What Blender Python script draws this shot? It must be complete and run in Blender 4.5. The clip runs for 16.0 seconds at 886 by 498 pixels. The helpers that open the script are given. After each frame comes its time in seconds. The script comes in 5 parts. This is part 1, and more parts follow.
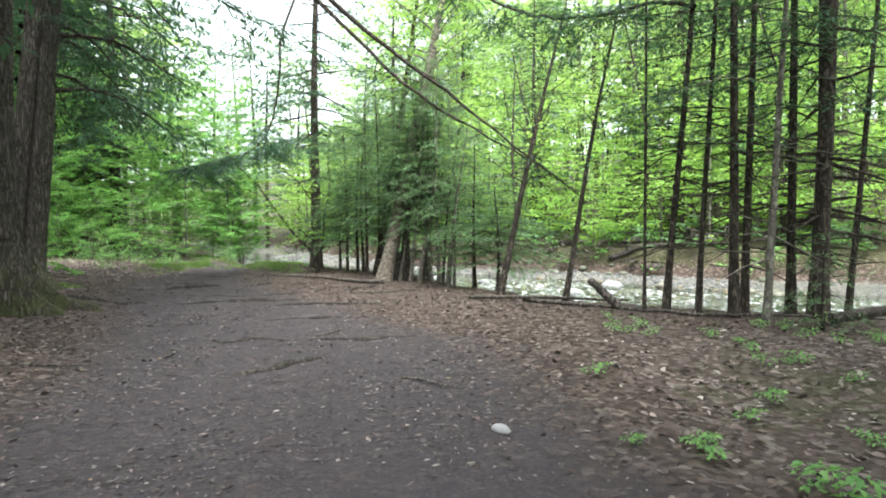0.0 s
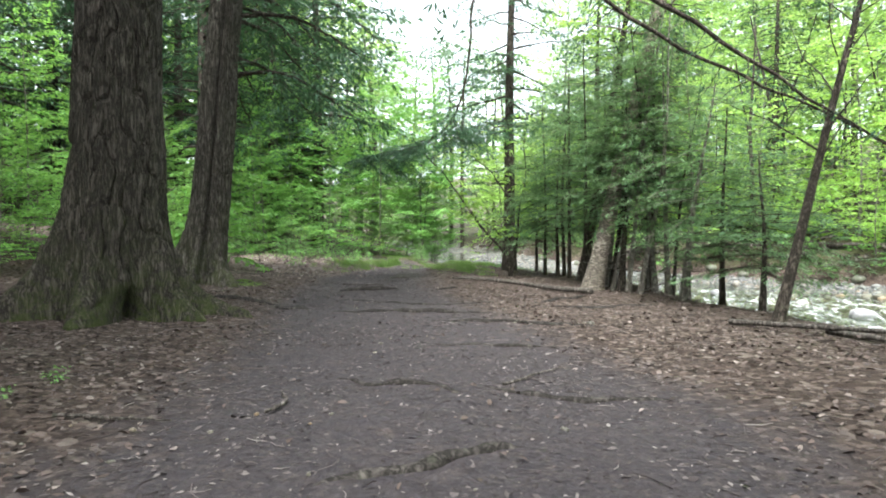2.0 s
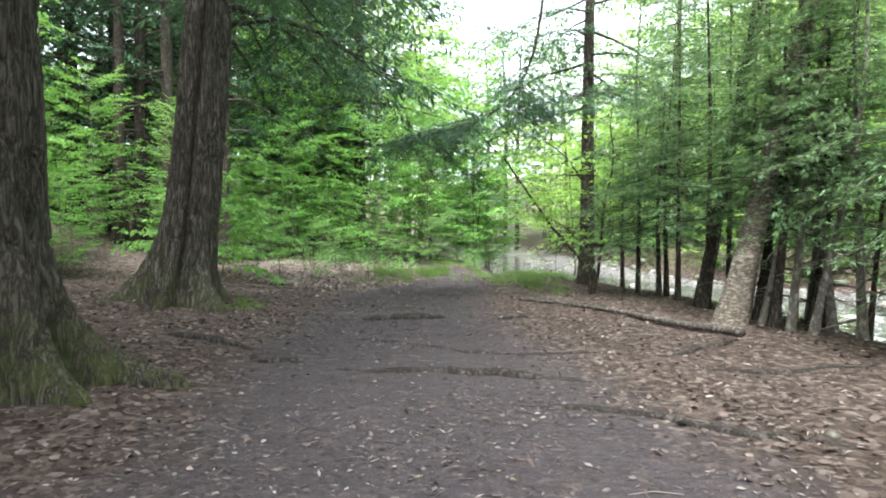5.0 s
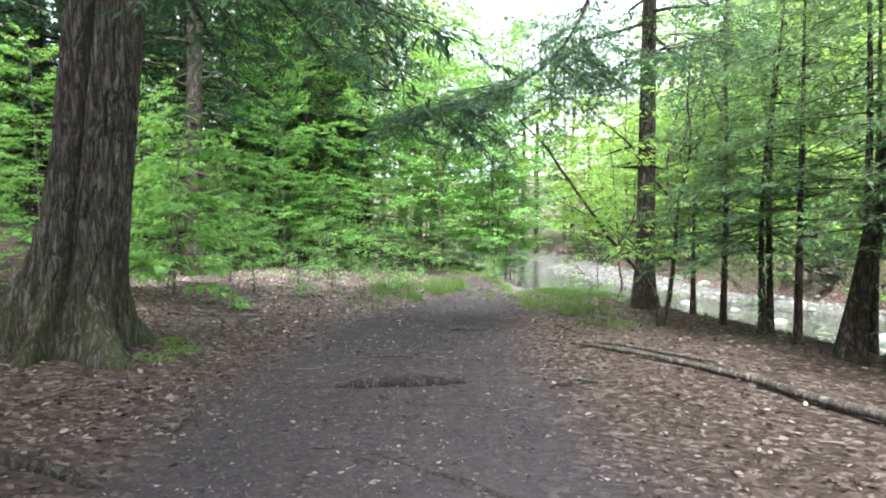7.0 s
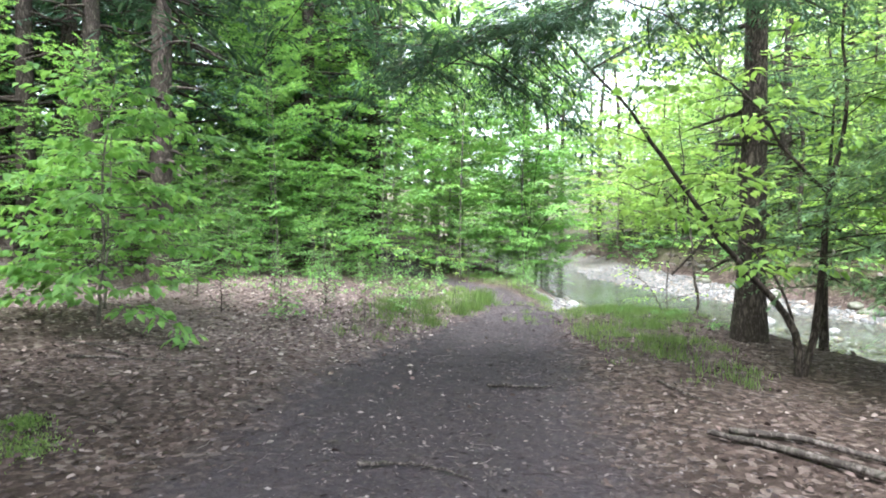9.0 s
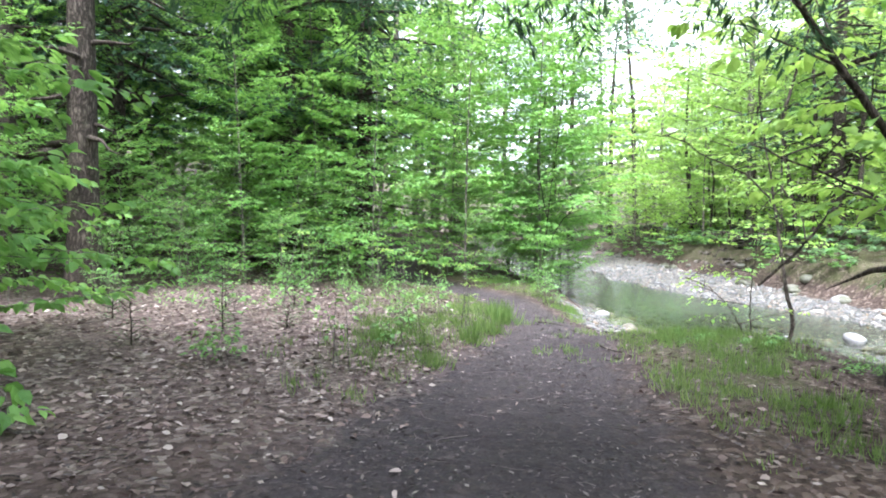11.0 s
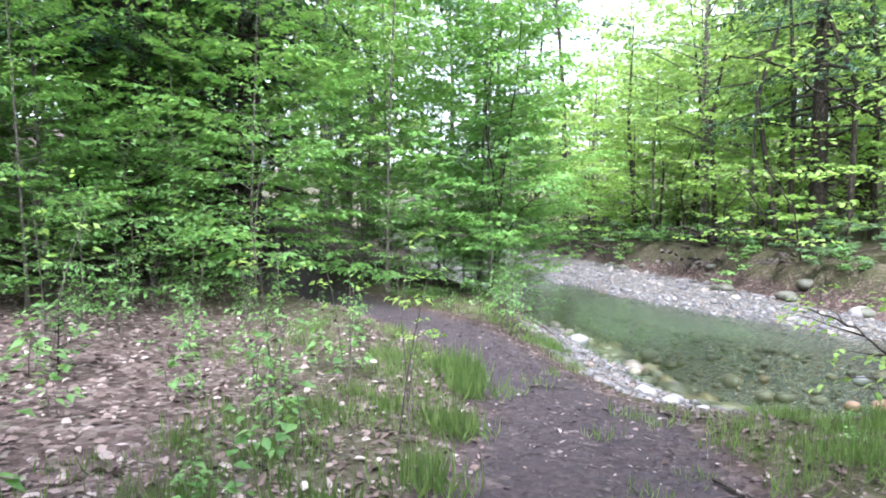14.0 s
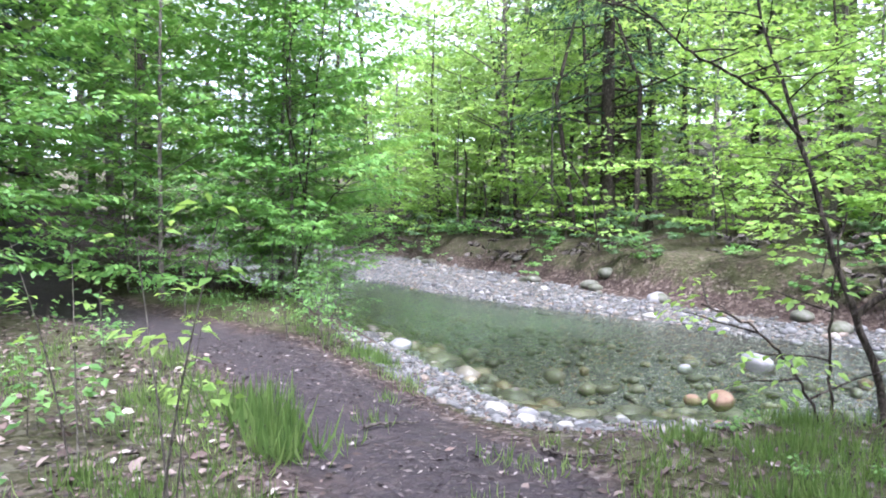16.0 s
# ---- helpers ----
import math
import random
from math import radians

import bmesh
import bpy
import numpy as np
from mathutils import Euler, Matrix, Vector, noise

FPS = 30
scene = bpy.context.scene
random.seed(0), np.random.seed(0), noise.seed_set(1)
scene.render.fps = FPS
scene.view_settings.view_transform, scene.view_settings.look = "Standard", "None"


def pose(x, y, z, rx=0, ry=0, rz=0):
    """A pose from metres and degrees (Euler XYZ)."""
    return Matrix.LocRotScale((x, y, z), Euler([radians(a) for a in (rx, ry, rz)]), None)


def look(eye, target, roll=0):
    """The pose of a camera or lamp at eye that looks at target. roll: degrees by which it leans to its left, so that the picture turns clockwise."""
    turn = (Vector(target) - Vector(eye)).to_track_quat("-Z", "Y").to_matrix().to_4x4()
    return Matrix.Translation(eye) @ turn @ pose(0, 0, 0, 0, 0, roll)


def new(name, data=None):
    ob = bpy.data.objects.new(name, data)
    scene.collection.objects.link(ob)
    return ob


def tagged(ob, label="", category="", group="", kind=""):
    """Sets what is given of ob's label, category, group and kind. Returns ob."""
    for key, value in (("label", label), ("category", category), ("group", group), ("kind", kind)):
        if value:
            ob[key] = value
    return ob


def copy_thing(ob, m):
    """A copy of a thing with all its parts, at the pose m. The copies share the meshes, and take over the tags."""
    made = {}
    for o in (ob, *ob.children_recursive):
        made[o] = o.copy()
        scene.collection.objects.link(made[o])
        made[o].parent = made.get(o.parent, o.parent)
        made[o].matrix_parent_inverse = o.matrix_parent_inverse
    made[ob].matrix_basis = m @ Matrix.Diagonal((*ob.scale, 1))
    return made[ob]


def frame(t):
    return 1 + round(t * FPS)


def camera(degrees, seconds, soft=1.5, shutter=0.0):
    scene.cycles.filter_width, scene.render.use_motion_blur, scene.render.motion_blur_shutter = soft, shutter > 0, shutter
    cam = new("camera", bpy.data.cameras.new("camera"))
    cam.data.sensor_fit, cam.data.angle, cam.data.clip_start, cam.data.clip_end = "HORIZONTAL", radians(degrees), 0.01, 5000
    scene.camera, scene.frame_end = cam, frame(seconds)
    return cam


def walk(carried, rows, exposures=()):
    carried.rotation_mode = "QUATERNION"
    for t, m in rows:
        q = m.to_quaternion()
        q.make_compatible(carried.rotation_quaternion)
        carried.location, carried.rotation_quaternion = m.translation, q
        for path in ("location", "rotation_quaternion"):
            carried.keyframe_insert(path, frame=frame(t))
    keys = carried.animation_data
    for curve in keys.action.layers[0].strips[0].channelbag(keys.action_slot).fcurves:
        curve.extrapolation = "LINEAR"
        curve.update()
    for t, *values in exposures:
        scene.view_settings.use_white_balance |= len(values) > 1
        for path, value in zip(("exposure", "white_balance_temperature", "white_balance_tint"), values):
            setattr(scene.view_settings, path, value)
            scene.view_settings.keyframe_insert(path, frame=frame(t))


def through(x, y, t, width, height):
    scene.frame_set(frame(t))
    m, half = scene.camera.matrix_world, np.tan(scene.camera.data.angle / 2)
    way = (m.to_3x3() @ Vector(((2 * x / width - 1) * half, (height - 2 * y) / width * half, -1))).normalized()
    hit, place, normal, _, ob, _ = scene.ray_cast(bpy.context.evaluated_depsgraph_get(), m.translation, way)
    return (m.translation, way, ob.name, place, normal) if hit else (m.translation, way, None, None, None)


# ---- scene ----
cam = camera(73.0, 16.0, soft=1.9)
METRES, EYE, TILT, LEAN, TURN = 18.0, 0.9, -2.0, 0.7, 0.0
ROWS = [
    (0.0, 0.0, 0.0, 0.0, 0.0, 0.0, -0.0),
    (0.5, -0.0031, 0.0417, 0.0024, 5.57, -0.03, -0.16),
    (1.0, -0.0088, 0.0726, 0.0016, 11.36, -0.07, -0.41),
    (1.5, -0.017, 0.1037, 0.0007, 15.37, -0.05, -0.63),
    (2.0, -0.0259, 0.1328, -0.0015, 18.42, -0.04, -0.9),
    (2.5, -0.0346, 0.1589, -0.0044, 20.7, -0.11, -1.08),
    (3.0, -0.0446, 0.1852, -0.0083, 22.61, -0.1, -1.27),
    (3.5, -0.0545, 0.21, -0.0109, 23.26, -0.1, -1.37),
    (4.0, -0.0639, 0.2324, -0.0063, 23.26, -0.13, -1.29),
    (6.5, -0.1344, 0.3896, 0.0178, 23.48, -0.05, -1.67),
    (7.0, -0.1501, 0.4232, 0.0174, 24.47, -0.16, -1.67),
    (7.5, -0.1655, 0.4548, 0.0171, 25.67, -0.21, -1.71),
    (8.0, -0.1811, 0.484, 0.0186, 25.78, -0.27, -1.7),
    (8.5, -0.1985, 0.5155, 0.0211, 25.88, -0.31, -1.7),
    (9.0, -0.2153, 0.5475, 0.0233, 26.0, -0.38, -1.7),
    (11.5, -0.291, 0.6923, 0.0285, 26.02, -0.96, -1.48),
    (12.0, -0.3065, 0.7195, 0.0311, 26.03, -1.04, -1.59),
    (12.5, -0.3217, 0.7476, 0.0327, 23.24, -1.09, -1.54),
    (13.0, -0.3372, 0.7778, 0.0325, 21.3, -1.13, -1.5),
    (13.5, -0.3523, 0.8124, 0.0314, 19.3, -1.12, -1.47),
    (14.0, -0.365, 0.8453, 0.0295, 17.67, -1.17, -1.47),
    (14.5, -0.3751, 0.8741, 0.0272, 14.77, -1.15, -1.4),
    (15.0, -0.381, 0.8923, 0.0252, 10.26, -1.14, -1.23),
    (15.5, -0.384, 0.9017, 0.0249, 4.69, -1.13, -1.0),
    (16.0, -0.386, 0.9124, 0.0259, -1.45, -1.11, -0.7),
]
walk(cam, [(t, pose(0, 0, EYE, TILT, LEAN, TURN) @ pose(METRES * x, METRES * y, METRES * z, 90 + pitch, roll, yaw)) for t, x, y, z, yaw, pitch, roll in ROWS],
     exposures=[(0.0, 2.5, 6250, 1), (4.0, 2.62, 6250, 2), (6.5, 2.85, 6150, 5), (9.0, 2.95, 5950, 9), (12.5, 2.75, 5800, 15), (16.0, 2.45, 5600, 20)])

# ---------------------------------------------------------------- light: bright overcast sky
SUN_EL, SUN_AZ = radians(62), radians(172)
world = bpy.data.worlds.new("overcast_sky")
scene.world = world
world.use_nodes = True
wn = world.node_tree.nodes
sky = wn.new("ShaderNodeTexSky")
sky.sky_type, sky.sun_disc = "NISHITA", False
sky.sun_elevation, sky.sun_rotation = SUN_EL, SUN_AZ
sky.air_density, sky.dust_density = 1.0, 3.0
cloud = wn.new("ShaderNodeHueSaturation")
cloud.inputs["Saturation"].default_value = 0.25
world.node_tree.links.new(sky.outputs[0], cloud.inputs["Color"])
world.node_tree.links.new(cloud.outputs[0], wn["Background"].inputs["Color"])
wn["Background"].inputs["Strength"].default_value = 0.15
sun = new("sun", bpy.data.lights.new("sun", "SUN"))
sun.data.energy, sun.data.angle, sun.data.color = 1.4, radians(30), (1.0, 0.96, 0.88)
sun.matrix_world = look((0, 0, 0), (-math.sin(SUN_AZ) * math.cos(SUN_EL), -math.cos(SUN_AZ) * math.cos(SUN_EL), -math.sin(SUN_EL)))


# ---------------------------------------------------------------- materials
class Nodes:
    """A small helper to write node materials."""

    def __init__(self, name):
        self.mat = bpy.data.materials.new(name)
        self.mat.use_nodes = True
        self.tree = self.mat.node_tree
        self.bsdf = self.tree.nodes["Principled BSDF"]
        self.out = self.tree.nodes["Material Output"]
        self.geo = self.tree.nodes.new("ShaderNodeNewGeometry")
        self.tex = self.tree.nodes.new("ShaderNodeTexCoord")

    def link(self, a, b):
        self.tree.links.new(a, b)

    def put(self, socket, value):
        if isinstance(value, bpy.types.NodeSocket):
            self.link(value, socket)
        elif isinstance(value, tuple) and len(value) == 3 and socket.type == "RGBA":
            socket.default_value = (*value, 1)
        else:
            socket.default_value = value

    def coords(self, scale=(1, 1, 1), world_space=False):
        m = self.tree.nodes.new("ShaderNodeMapping")
        m.inputs["Scale"].default_value = scale
        self.link(self.geo.outputs["Position"] if world_space else self.tex.outputs["Object"], m.inputs["Vector"])
        return m.outputs[0]

    def noise(self, scale, detail=4.0, rough=0.55, at=None, distort=0.0):
        n = self.tree.nodes.new("ShaderNodeTexNoise")
        n.inputs["Scale"].default_value, n.inputs["Detail"].default_value = scale, detail
        n.inputs["Roughness"].default_value, n.inputs["Distortion"].default_value = rough, distort
        self.link(at or self.geo.outputs["Position"], n.inputs["Vector"])
        return n.outputs["Fac"]

    def cells(self, scale, at=None, feature="F1", out="Distance"):
        v = self.tree.nodes.new("ShaderNodeTexVoronoi")
        v.feature = feature
        v.inputs["Scale"].default_value = scale
        self.link(at or self.geo.outputs["Position"], v.inputs["Vector"])
        return v.outputs[out]

    def ramp(self, fac, stops):
        r = self.tree.nodes.new("ShaderNodeValToRGB")
        el = r.color_ramp.elements
        while len(el) < len(stops):
            el.new(0.5)
        for e, (p, c) in zip(el, stops):
            e.position = p
            e.color = (*c, 1) if isinstance(c, tuple) else (c, c, c, 1)
        self.link(fac, r.inputs[0])
        return r.outputs[0]

    def mix(self, fac, a, b, mode="MIX"):
        m = self.tree.nodes.new("ShaderNodeMix")
        m.data_type, m.blend_type = "RGBA", mode
        self.put(m.inputs[0], fac), self.put(m.inputs[6], a), self.put(m.inputs[7], b)
        return m.outputs[2]

    def math(self, op, a, b=0.0):
        m = self.tree.nodes.new("ShaderNodeMath")
        m.operation = op
        self.put(m.inputs[0], a), self.put(m.inputs[1], b)
        return m.outputs[0]

    def attr(self, name):
        a = self.tree.nodes.new("ShaderNodeAttribute")
        a.attribute_name = name
        return a.outputs["Fac"]

    def bump(self, height, strength, distance):
        b = self.tree.nodes.new("ShaderNodeBump")
        b.inputs["Strength"].default_value, b.inputs["Distance"].default_value = strength, distance
        self.link(height, b.inputs["Height"])
        self.link(b.outputs[0], self.bsdf.inputs["Normal"])

    def base(self, colour, rough=0.8, spec=0.3):
        self.put(self.bsdf.inputs["Base Color"], colour)
        self.put(self.bsdf.inputs["Roughness"], rough)
        self.bsdf.inputs["Specular IOR Level"].default_value = spec
        return self.mat


def bark_material(name, dark, mid, pale, stretch=0.18, scale=14.0, depth=0.02, moss=0.0):
    n = Nodes(name)
    c = n.coords((1, 1, stretch))
    warp = n.noise(scale, 5, 0.6, c, 0.5)
    ridge = n.math("MULTIPLY", n.math("ABSOLUTE", n.math("SUBTRACT", warp, 0.5)), 4.5)
    fine = n.noise(scale * 4, 6, 0.7, n.coords((1, 1, min(1.0, stretch * 2.5))), 0.5)
    broad = n.noise(1.7, 4)
    h = n.math("ADD", n.math("MULTIPLY", n.math("MINIMUM", ridge, 1.0), 0.6), n.math("MULTIPLY", fine, 0.5))
    col = n.ramp(h, [(0.28, dark), (0.48, mid), (0.76, pale)])
    col = n.mix(n.math("MULTIPLY", n.ramp(broad, [(0.4, 0.0), (0.7, 1.0)]), 0.4), col, tuple(v * 0.55 for v in mid))
    lichen = n.math("MULTIPLY", n.ramp(n.noise(11, 5, 0.7), [(0.58, 0.0), (0.7, 1.0)]), 0.22)
    col = n.mix(lichen, col, (0.17, 0.18, 0.13))
    if moss:
        green = n.noise(7, 5, 0.7)
        mask = n.math("MULTIPLY", n.ramp(green, [(0.42, 0.0), (0.58, 1.0)]), n.attr("moss"))
        col = n.mix(n.math("MULTIPLY", mask, moss), col, (0.085, 0.11, 0.028))
    n.bump(h, 1.0, depth)
    return n.base(col, 0.92, 0.2)


def leaf_material(name, low, mid, high, through=0.5, gloss=0.35):
    n = Nodes(name)
    col = n.ramp(n.geo.outputs["Random Per Island"], [(0.0, low), (0.5, mid), (1.0, high)])
    patch = n.noise(0.5, 2)
    col = n.mix(n.math("MULTIPLY", n.ramp(patch, [(0.35, 0.0), (0.7, 1.0)]), 0.45), col, low)
    n.base(col, 0.5, gloss)
    tr = n.tree.nodes.new("ShaderNodeBsdfTranslucent")
    n.put(tr.inputs["Color"], n.mix(0.35, col, (high[0] * 1.25, high[1] * 1.1, high[2] * 0.5)))
    ms = n.tree.nodes.new("ShaderNodeMixShader")
    ms.inputs[0].default_value = through
    n.link(n.bsdf.outputs[0], ms.inputs[1]), n.link(tr.outputs[0], ms.inputs[2])
    n.link(ms.outputs[0], n.out.inputs["Surface"])
    return n.mat


def litter_material(name, stops):
    n = Nodes(name)
    col = n.ramp(n.geo.outputs["Random Per Island"], stops)
    col = n.mix(n.math("MULTIPLY", n.noise(40, 3), 0.5), col, n.mix(0.5, col, (0.1, 0.062, 0.05)))
    return n.base(col, 0.75, 0.25)


def debris_material():
    n = Nodes("bark_crumbs")
    col = n.ramp(n.geo.outputs["Random Per Island"], [(0.0, (0.024, 0.019, 0.02)), (0.45, (0.075, 0.061, 0.063)), (0.88, (0.17, 0.145, 0.145)), (1.0, (0.32, 0.285, 0.275))])
    return n.base(n.mix(n.math("MULTIPLY", n.noise(60, 3), 0.4), col, (0.05, 0.04, 0.038)), 0.85, 0.2)


def stone_material(name, wet=False):
    n = Nodes(name)
    col = n.ramp(n.geo.outputs["Random Per Island"], [(0.0, (0.075, 0.075, 0.082)), (0.4, (0.14, 0.138, 0.142)), (0.8, (0.215, 0.212, 0.214)), (0.9, (0.2, 0.145, 0.105)), (1.0, (0.34, 0.333, 0.328))])
    grain = n.noise(30, 6, 0.7)
    col = n.mix(n.math("MULTIPLY", grain, 0.6), col, n.mix(0.5, col, (0.12, 0.12, 0.12)))
    if wet:
        col = n.mix(1.0, col, (0.88, 0.81, 0.64), "MULTIPLY")
    n.bump(grain, 0.4, 0.01)
    return n.base(col, 0.35 if wet else 0.75, 0.4)


def ground_material():
    n = Nodes("forest_floor")
    big, mid, fine = n.noise(0.7, 4), n.noise(5, 6, 0.65), n.noise(45, 6, 0.7)
    flakes = n.cells(22, None, "F1", "Color")
    flake_edge = n.cells(22, None, "F1", "Distance")
    chips = n.cells(60, None, "F1", "Color")
    sep = n.tree.nodes.new("ShaderNodeSeparateColor")
    n.link(flakes, sep.inputs[0])
    sep2 = n.tree.nodes.new("ShaderNodeSeparateColor")
    n.link(chips, sep2.inputs[0])
    litter = n.ramp(sep.outputs[0], [(0.0, (0.035, 0.024, 0.02)), (0.5, (0.078, 0.056, 0.049)), (0.85, (0.145, 0.108, 0.095)), (1.0, (0.26, 0.215, 0.192))])
    litter = n.mix(n.math("MULTIPLY", mid, 0.7), litter, (0.04, 0.027, 0.022))
    pale_litter = n.ramp(sep.outputs[0], [(0.0, (0.08, 0.058, 0.053)), (0.5, (0.15, 0.112, 0.102)), (0.85, (0.24, 0.19, 0.173)), (1.0, (0.36, 0.31, 0.285))])
    litter = n.mix(n.attr("pale_litter"), litter, n.mix(n.math("MULTIPLY", mid, 0.6), pale_litter, (0.07, 0.05, 0.046)))
    soil = n.ramp(fine, [(0.25, (0.026, 0.0225, 0.0272)), (0.55, (0.056, 0.0485, 0.0575)), (0.8, (0.112, 0.098, 0.112))])
    soil = n.mix(n.ramp(big, [(0.4, 0.0), (0.65, 0.55)]), soil, n.mix(0.5, soil, (0.075, 0.066, 0.075)))
    soil = n.mix(n.math("MULTIPLY", n.ramp(n.noise(13, 6, 0.75), [(0.42, 0.0), (0.6, 1.0)]), 0.6), soil, (0.074, 0.06, 0.064))
    soil = n.mix(n.math("MULTIPLY", n.ramp(n.noise(90, 4, 0.8), [(0.5, 0.0), (0.62, 1.0)]), 0.55), soil, (0.016, 0.013, 0.013))
    soil = n.mix(n.ramp(sep2.outputs[1], [(0.9, 0.0), (1.0, 0.4)]), soil, (0.12, 0.097, 0.088))
    edge = n.math("ADD", n.attr("path"), n.math("MULTIPLY", n.math("SUBTRACT", mid, 0.5), 1.4))
    col = n.mix(n.ramp(edge, [(0.25, 0.0), (0.95, 0.92)]), litter, soil)
    turf = n.math("ADD", n.attr("turf"), n.math("MULTIPLY", n.math("SUBTRACT", mid, 0.5), 1.5))
    col = n.mix(n.math("MULTIPLY", n.ramp(turf, [(0.55, 0.0), (0.95, 1.0)]), 0.45), col, n.ramp(fine, [(0.3, (0.03, 0.045, 0.012)), (0.7, (0.09, 0.12, 0.03))]))
    peb = n.cells(26, None, "F1", "Color")
    sep3 = n.tree.nodes.new("ShaderNodeSeparateColor")
    n.link(peb, sep3.inputs[0])
    pebd = n.cells(26, None, "DISTANCE_TO_EDGE")
    gravel = n.ramp(sep3.outputs[0], [(0.0, (0.1, 0.1, 0.105)), (0.5, (0.22, 0.217, 0.215)), (0.8, (0.32, 0.31, 0.29)), (0.92, (0.28, 0.19, 0.12)), (1.0, (0.48, 0.46, 0.44))])
    gravel = n.mix(n.ramp(pebd, [(0.0, 0.85), (0.12, 0.0)]), gravel, (0.07, 0.065, 0.06))
    g = n.math("ADD", n.attr("gravel"), n.math("MULTIPLY", n.math("SUBTRACT", mid, 0.5), 0.8))
    gm = n.ramp(g, [(0.4, 0.0), (0.6, 1.0)])
    col = n.mix(gm, col, gravel)
    h = n.math("ADD", n.math("MULTIPLY", fine, 0.6), n.math("ADD", n.math("MULTIPLY", flake_edge, 0.5), n.math("MULTIPLY", n.math("MULTIPLY", n.math("MINIMUM", pebd, 0.2), 4.0), gm)))
    n.bump(h, 1.0, 0.035)
    return n.base(col, 0.9, 0.2)


def water_material():
    n = Nodes("stream_water")
    nodes = n.tree.nodes
    clear = nodes.new("ShaderNodeBsdfTransparent")
    clear.inputs[0].default_value = (0.8, 0.87, 0.79, 1)
    milk = nodes.new("ShaderNodeBsdfDiffuse")
    milk.inputs[0].default_value = (0.085, 0.125, 0.075, 1)
    body = nodes.new("ShaderNodeMixShader")
    n.put(body.inputs[0], n.math("MULTIPLY", n.attr("pool"), 0.5))
    gloss = nodes.new("ShaderNodeBsdfGlossy")
    gloss.inputs["Roughness"].default_value = 0.04
    fres = nodes.new("ShaderNodeFresnel")
    fres.inputs[0].default_value = 1.33
    top = nodes.new("ShaderNodeMixShader")
    n.link(fres.outputs[0], top.inputs[0])
    foam_glint = nodes.new("ShaderNodeBsdfDiffuse")
    foam_glint.inputs[0].default_value = (0.75, 0.78, 0.8, 1)
    last = nodes.new("ShaderNodeMixShader")
    # White streaks: foam of the rapids, and riffle glints painted in the same white.
    streak = n.noise(6.5, 6, 0.75, n.coords((1.0, 0.45, 1)), 0.6)
    white = n.math("MULTIPLY", n.ramp(streak, [(0.52, 0.0), (0.66, 1.0)]), n.attr("rapid"))
    n.put(last.inputs[0], n.math("MULTIPLY", white, 0.7))
    b = nodes.new("ShaderNodeBump")
    b.inputs["Strength"].default_value, b.inputs["Distance"].default_value = 0.25, 0.05
    rip = n.math("ADD", n.noise(5, 4, 0.6), n.math("MULTIPLY", n.math("MULTIPLY", n.noise(9, 4, 0.6), n.attr("rapid")), 4.0))
    n.link(rip, b.inputs["Height"])
    for s in (gloss, fres):
        n.link(b.outputs[0], s.inputs["Normal"])
    n.link(clear.outputs[0], body.inputs[1]), n.link(milk.outputs[0], body.inputs[2])
    n.link(body.outputs[0], top.inputs[1]), n.link(gloss.outputs[0], top.inputs[2])
    n.link(top.outputs[0], last.inputs[1]), n.link(foam_glint.outputs[0], last.inputs[2])
    n.link(last.outputs[0], n.out.inputs["Surface"])
    return n.mat


BARK_BIG = bark_material("furrowed_bark", (0.032, 0.027, 0.023), (0.11, 0.094, 0.08), (0.195, 0.17, 0.148), 0.14, 26, 0.05, 0.7)
BARK_SEAM = bark_material("grey_furrowed_bark", (0.04, 0.034, 0.03), (0.13, 0.112, 0.098), (0.26, 0.235, 0.208), 0.14, 22, 0.045, 0.6)
BARK_DARK = bark_material("dark_bark", (0.022, 0.018, 0.015), (0.072, 0.058, 0.049), (0.16, 0.133, 0.115), 0.3, 22, 0.012)
BARK_GREY = bark_material("grey_bark", (0.09, 0.08, 0.07), (0.2, 0.18, 0.16), (0.34, 0.315, 0.285), 0.6, 12, 0.006)
BARK_BIRCH = bark_material("peeling_birch_bark", (0.08, 0.065, 0.055), (0.25, 0.215, 0.185), (0.46, 0.41, 0.365), 2.6, 9, 0.01)
WOOD_DEAD = bark_material("dead_wood", (0.04, 0.034, 0.031), (0.115, 0.099, 0.09), (0.23, 0.204, 0.186), 0.4, 18, 0.008)
LEAF_BEECH = leaf_material("young_beech_leaves", (0.105, 0.24, 0.068), (0.195, 0.41, 0.108), (0.31, 0.54, 0.155), 0.5)
LEAF_LIME = leaf_material("spring_leaves", (0.175, 0.345, 0.085), (0.31, 0.51, 0.13), (0.44, 0.64, 0.19), 0.55)
LEAF_SHRUB = leaf_material("shrub_leaves", (0.095, 0.22, 0.07), (0.17, 0.36, 0.11), (0.28, 0.48, 0.16), 0.45)
NEEDLES = leaf_material("hemlock_needles", (0.026, 0.07, 0.042), (0.055, 0.125, 0.075), (0.11, 0.19, 0.11), 0.35, 0.25)
NEEDLES_SOFT = leaf_material("young_needles", (0.08, 0.15, 0.08), (0.135, 0.24, 0.125), (0.22, 0.34, 0.18), 0.45, 0.25)
# Far foliage: haze is painted in as paler, greyer needles and leaves.
NEEDLES_HAZE = leaf_material("haze_paled_needles", (0.075, 0.13, 0.09), (0.13, 0.2, 0.135), (0.2, 0.28, 0.2), 0.4, 0.25)
LEAF_HAZE = leaf_material("haze_paled_leaves", (0.19, 0.34, 0.11), (0.31, 0.49, 0.165), (0.43, 0.6, 0.24), 0.55)
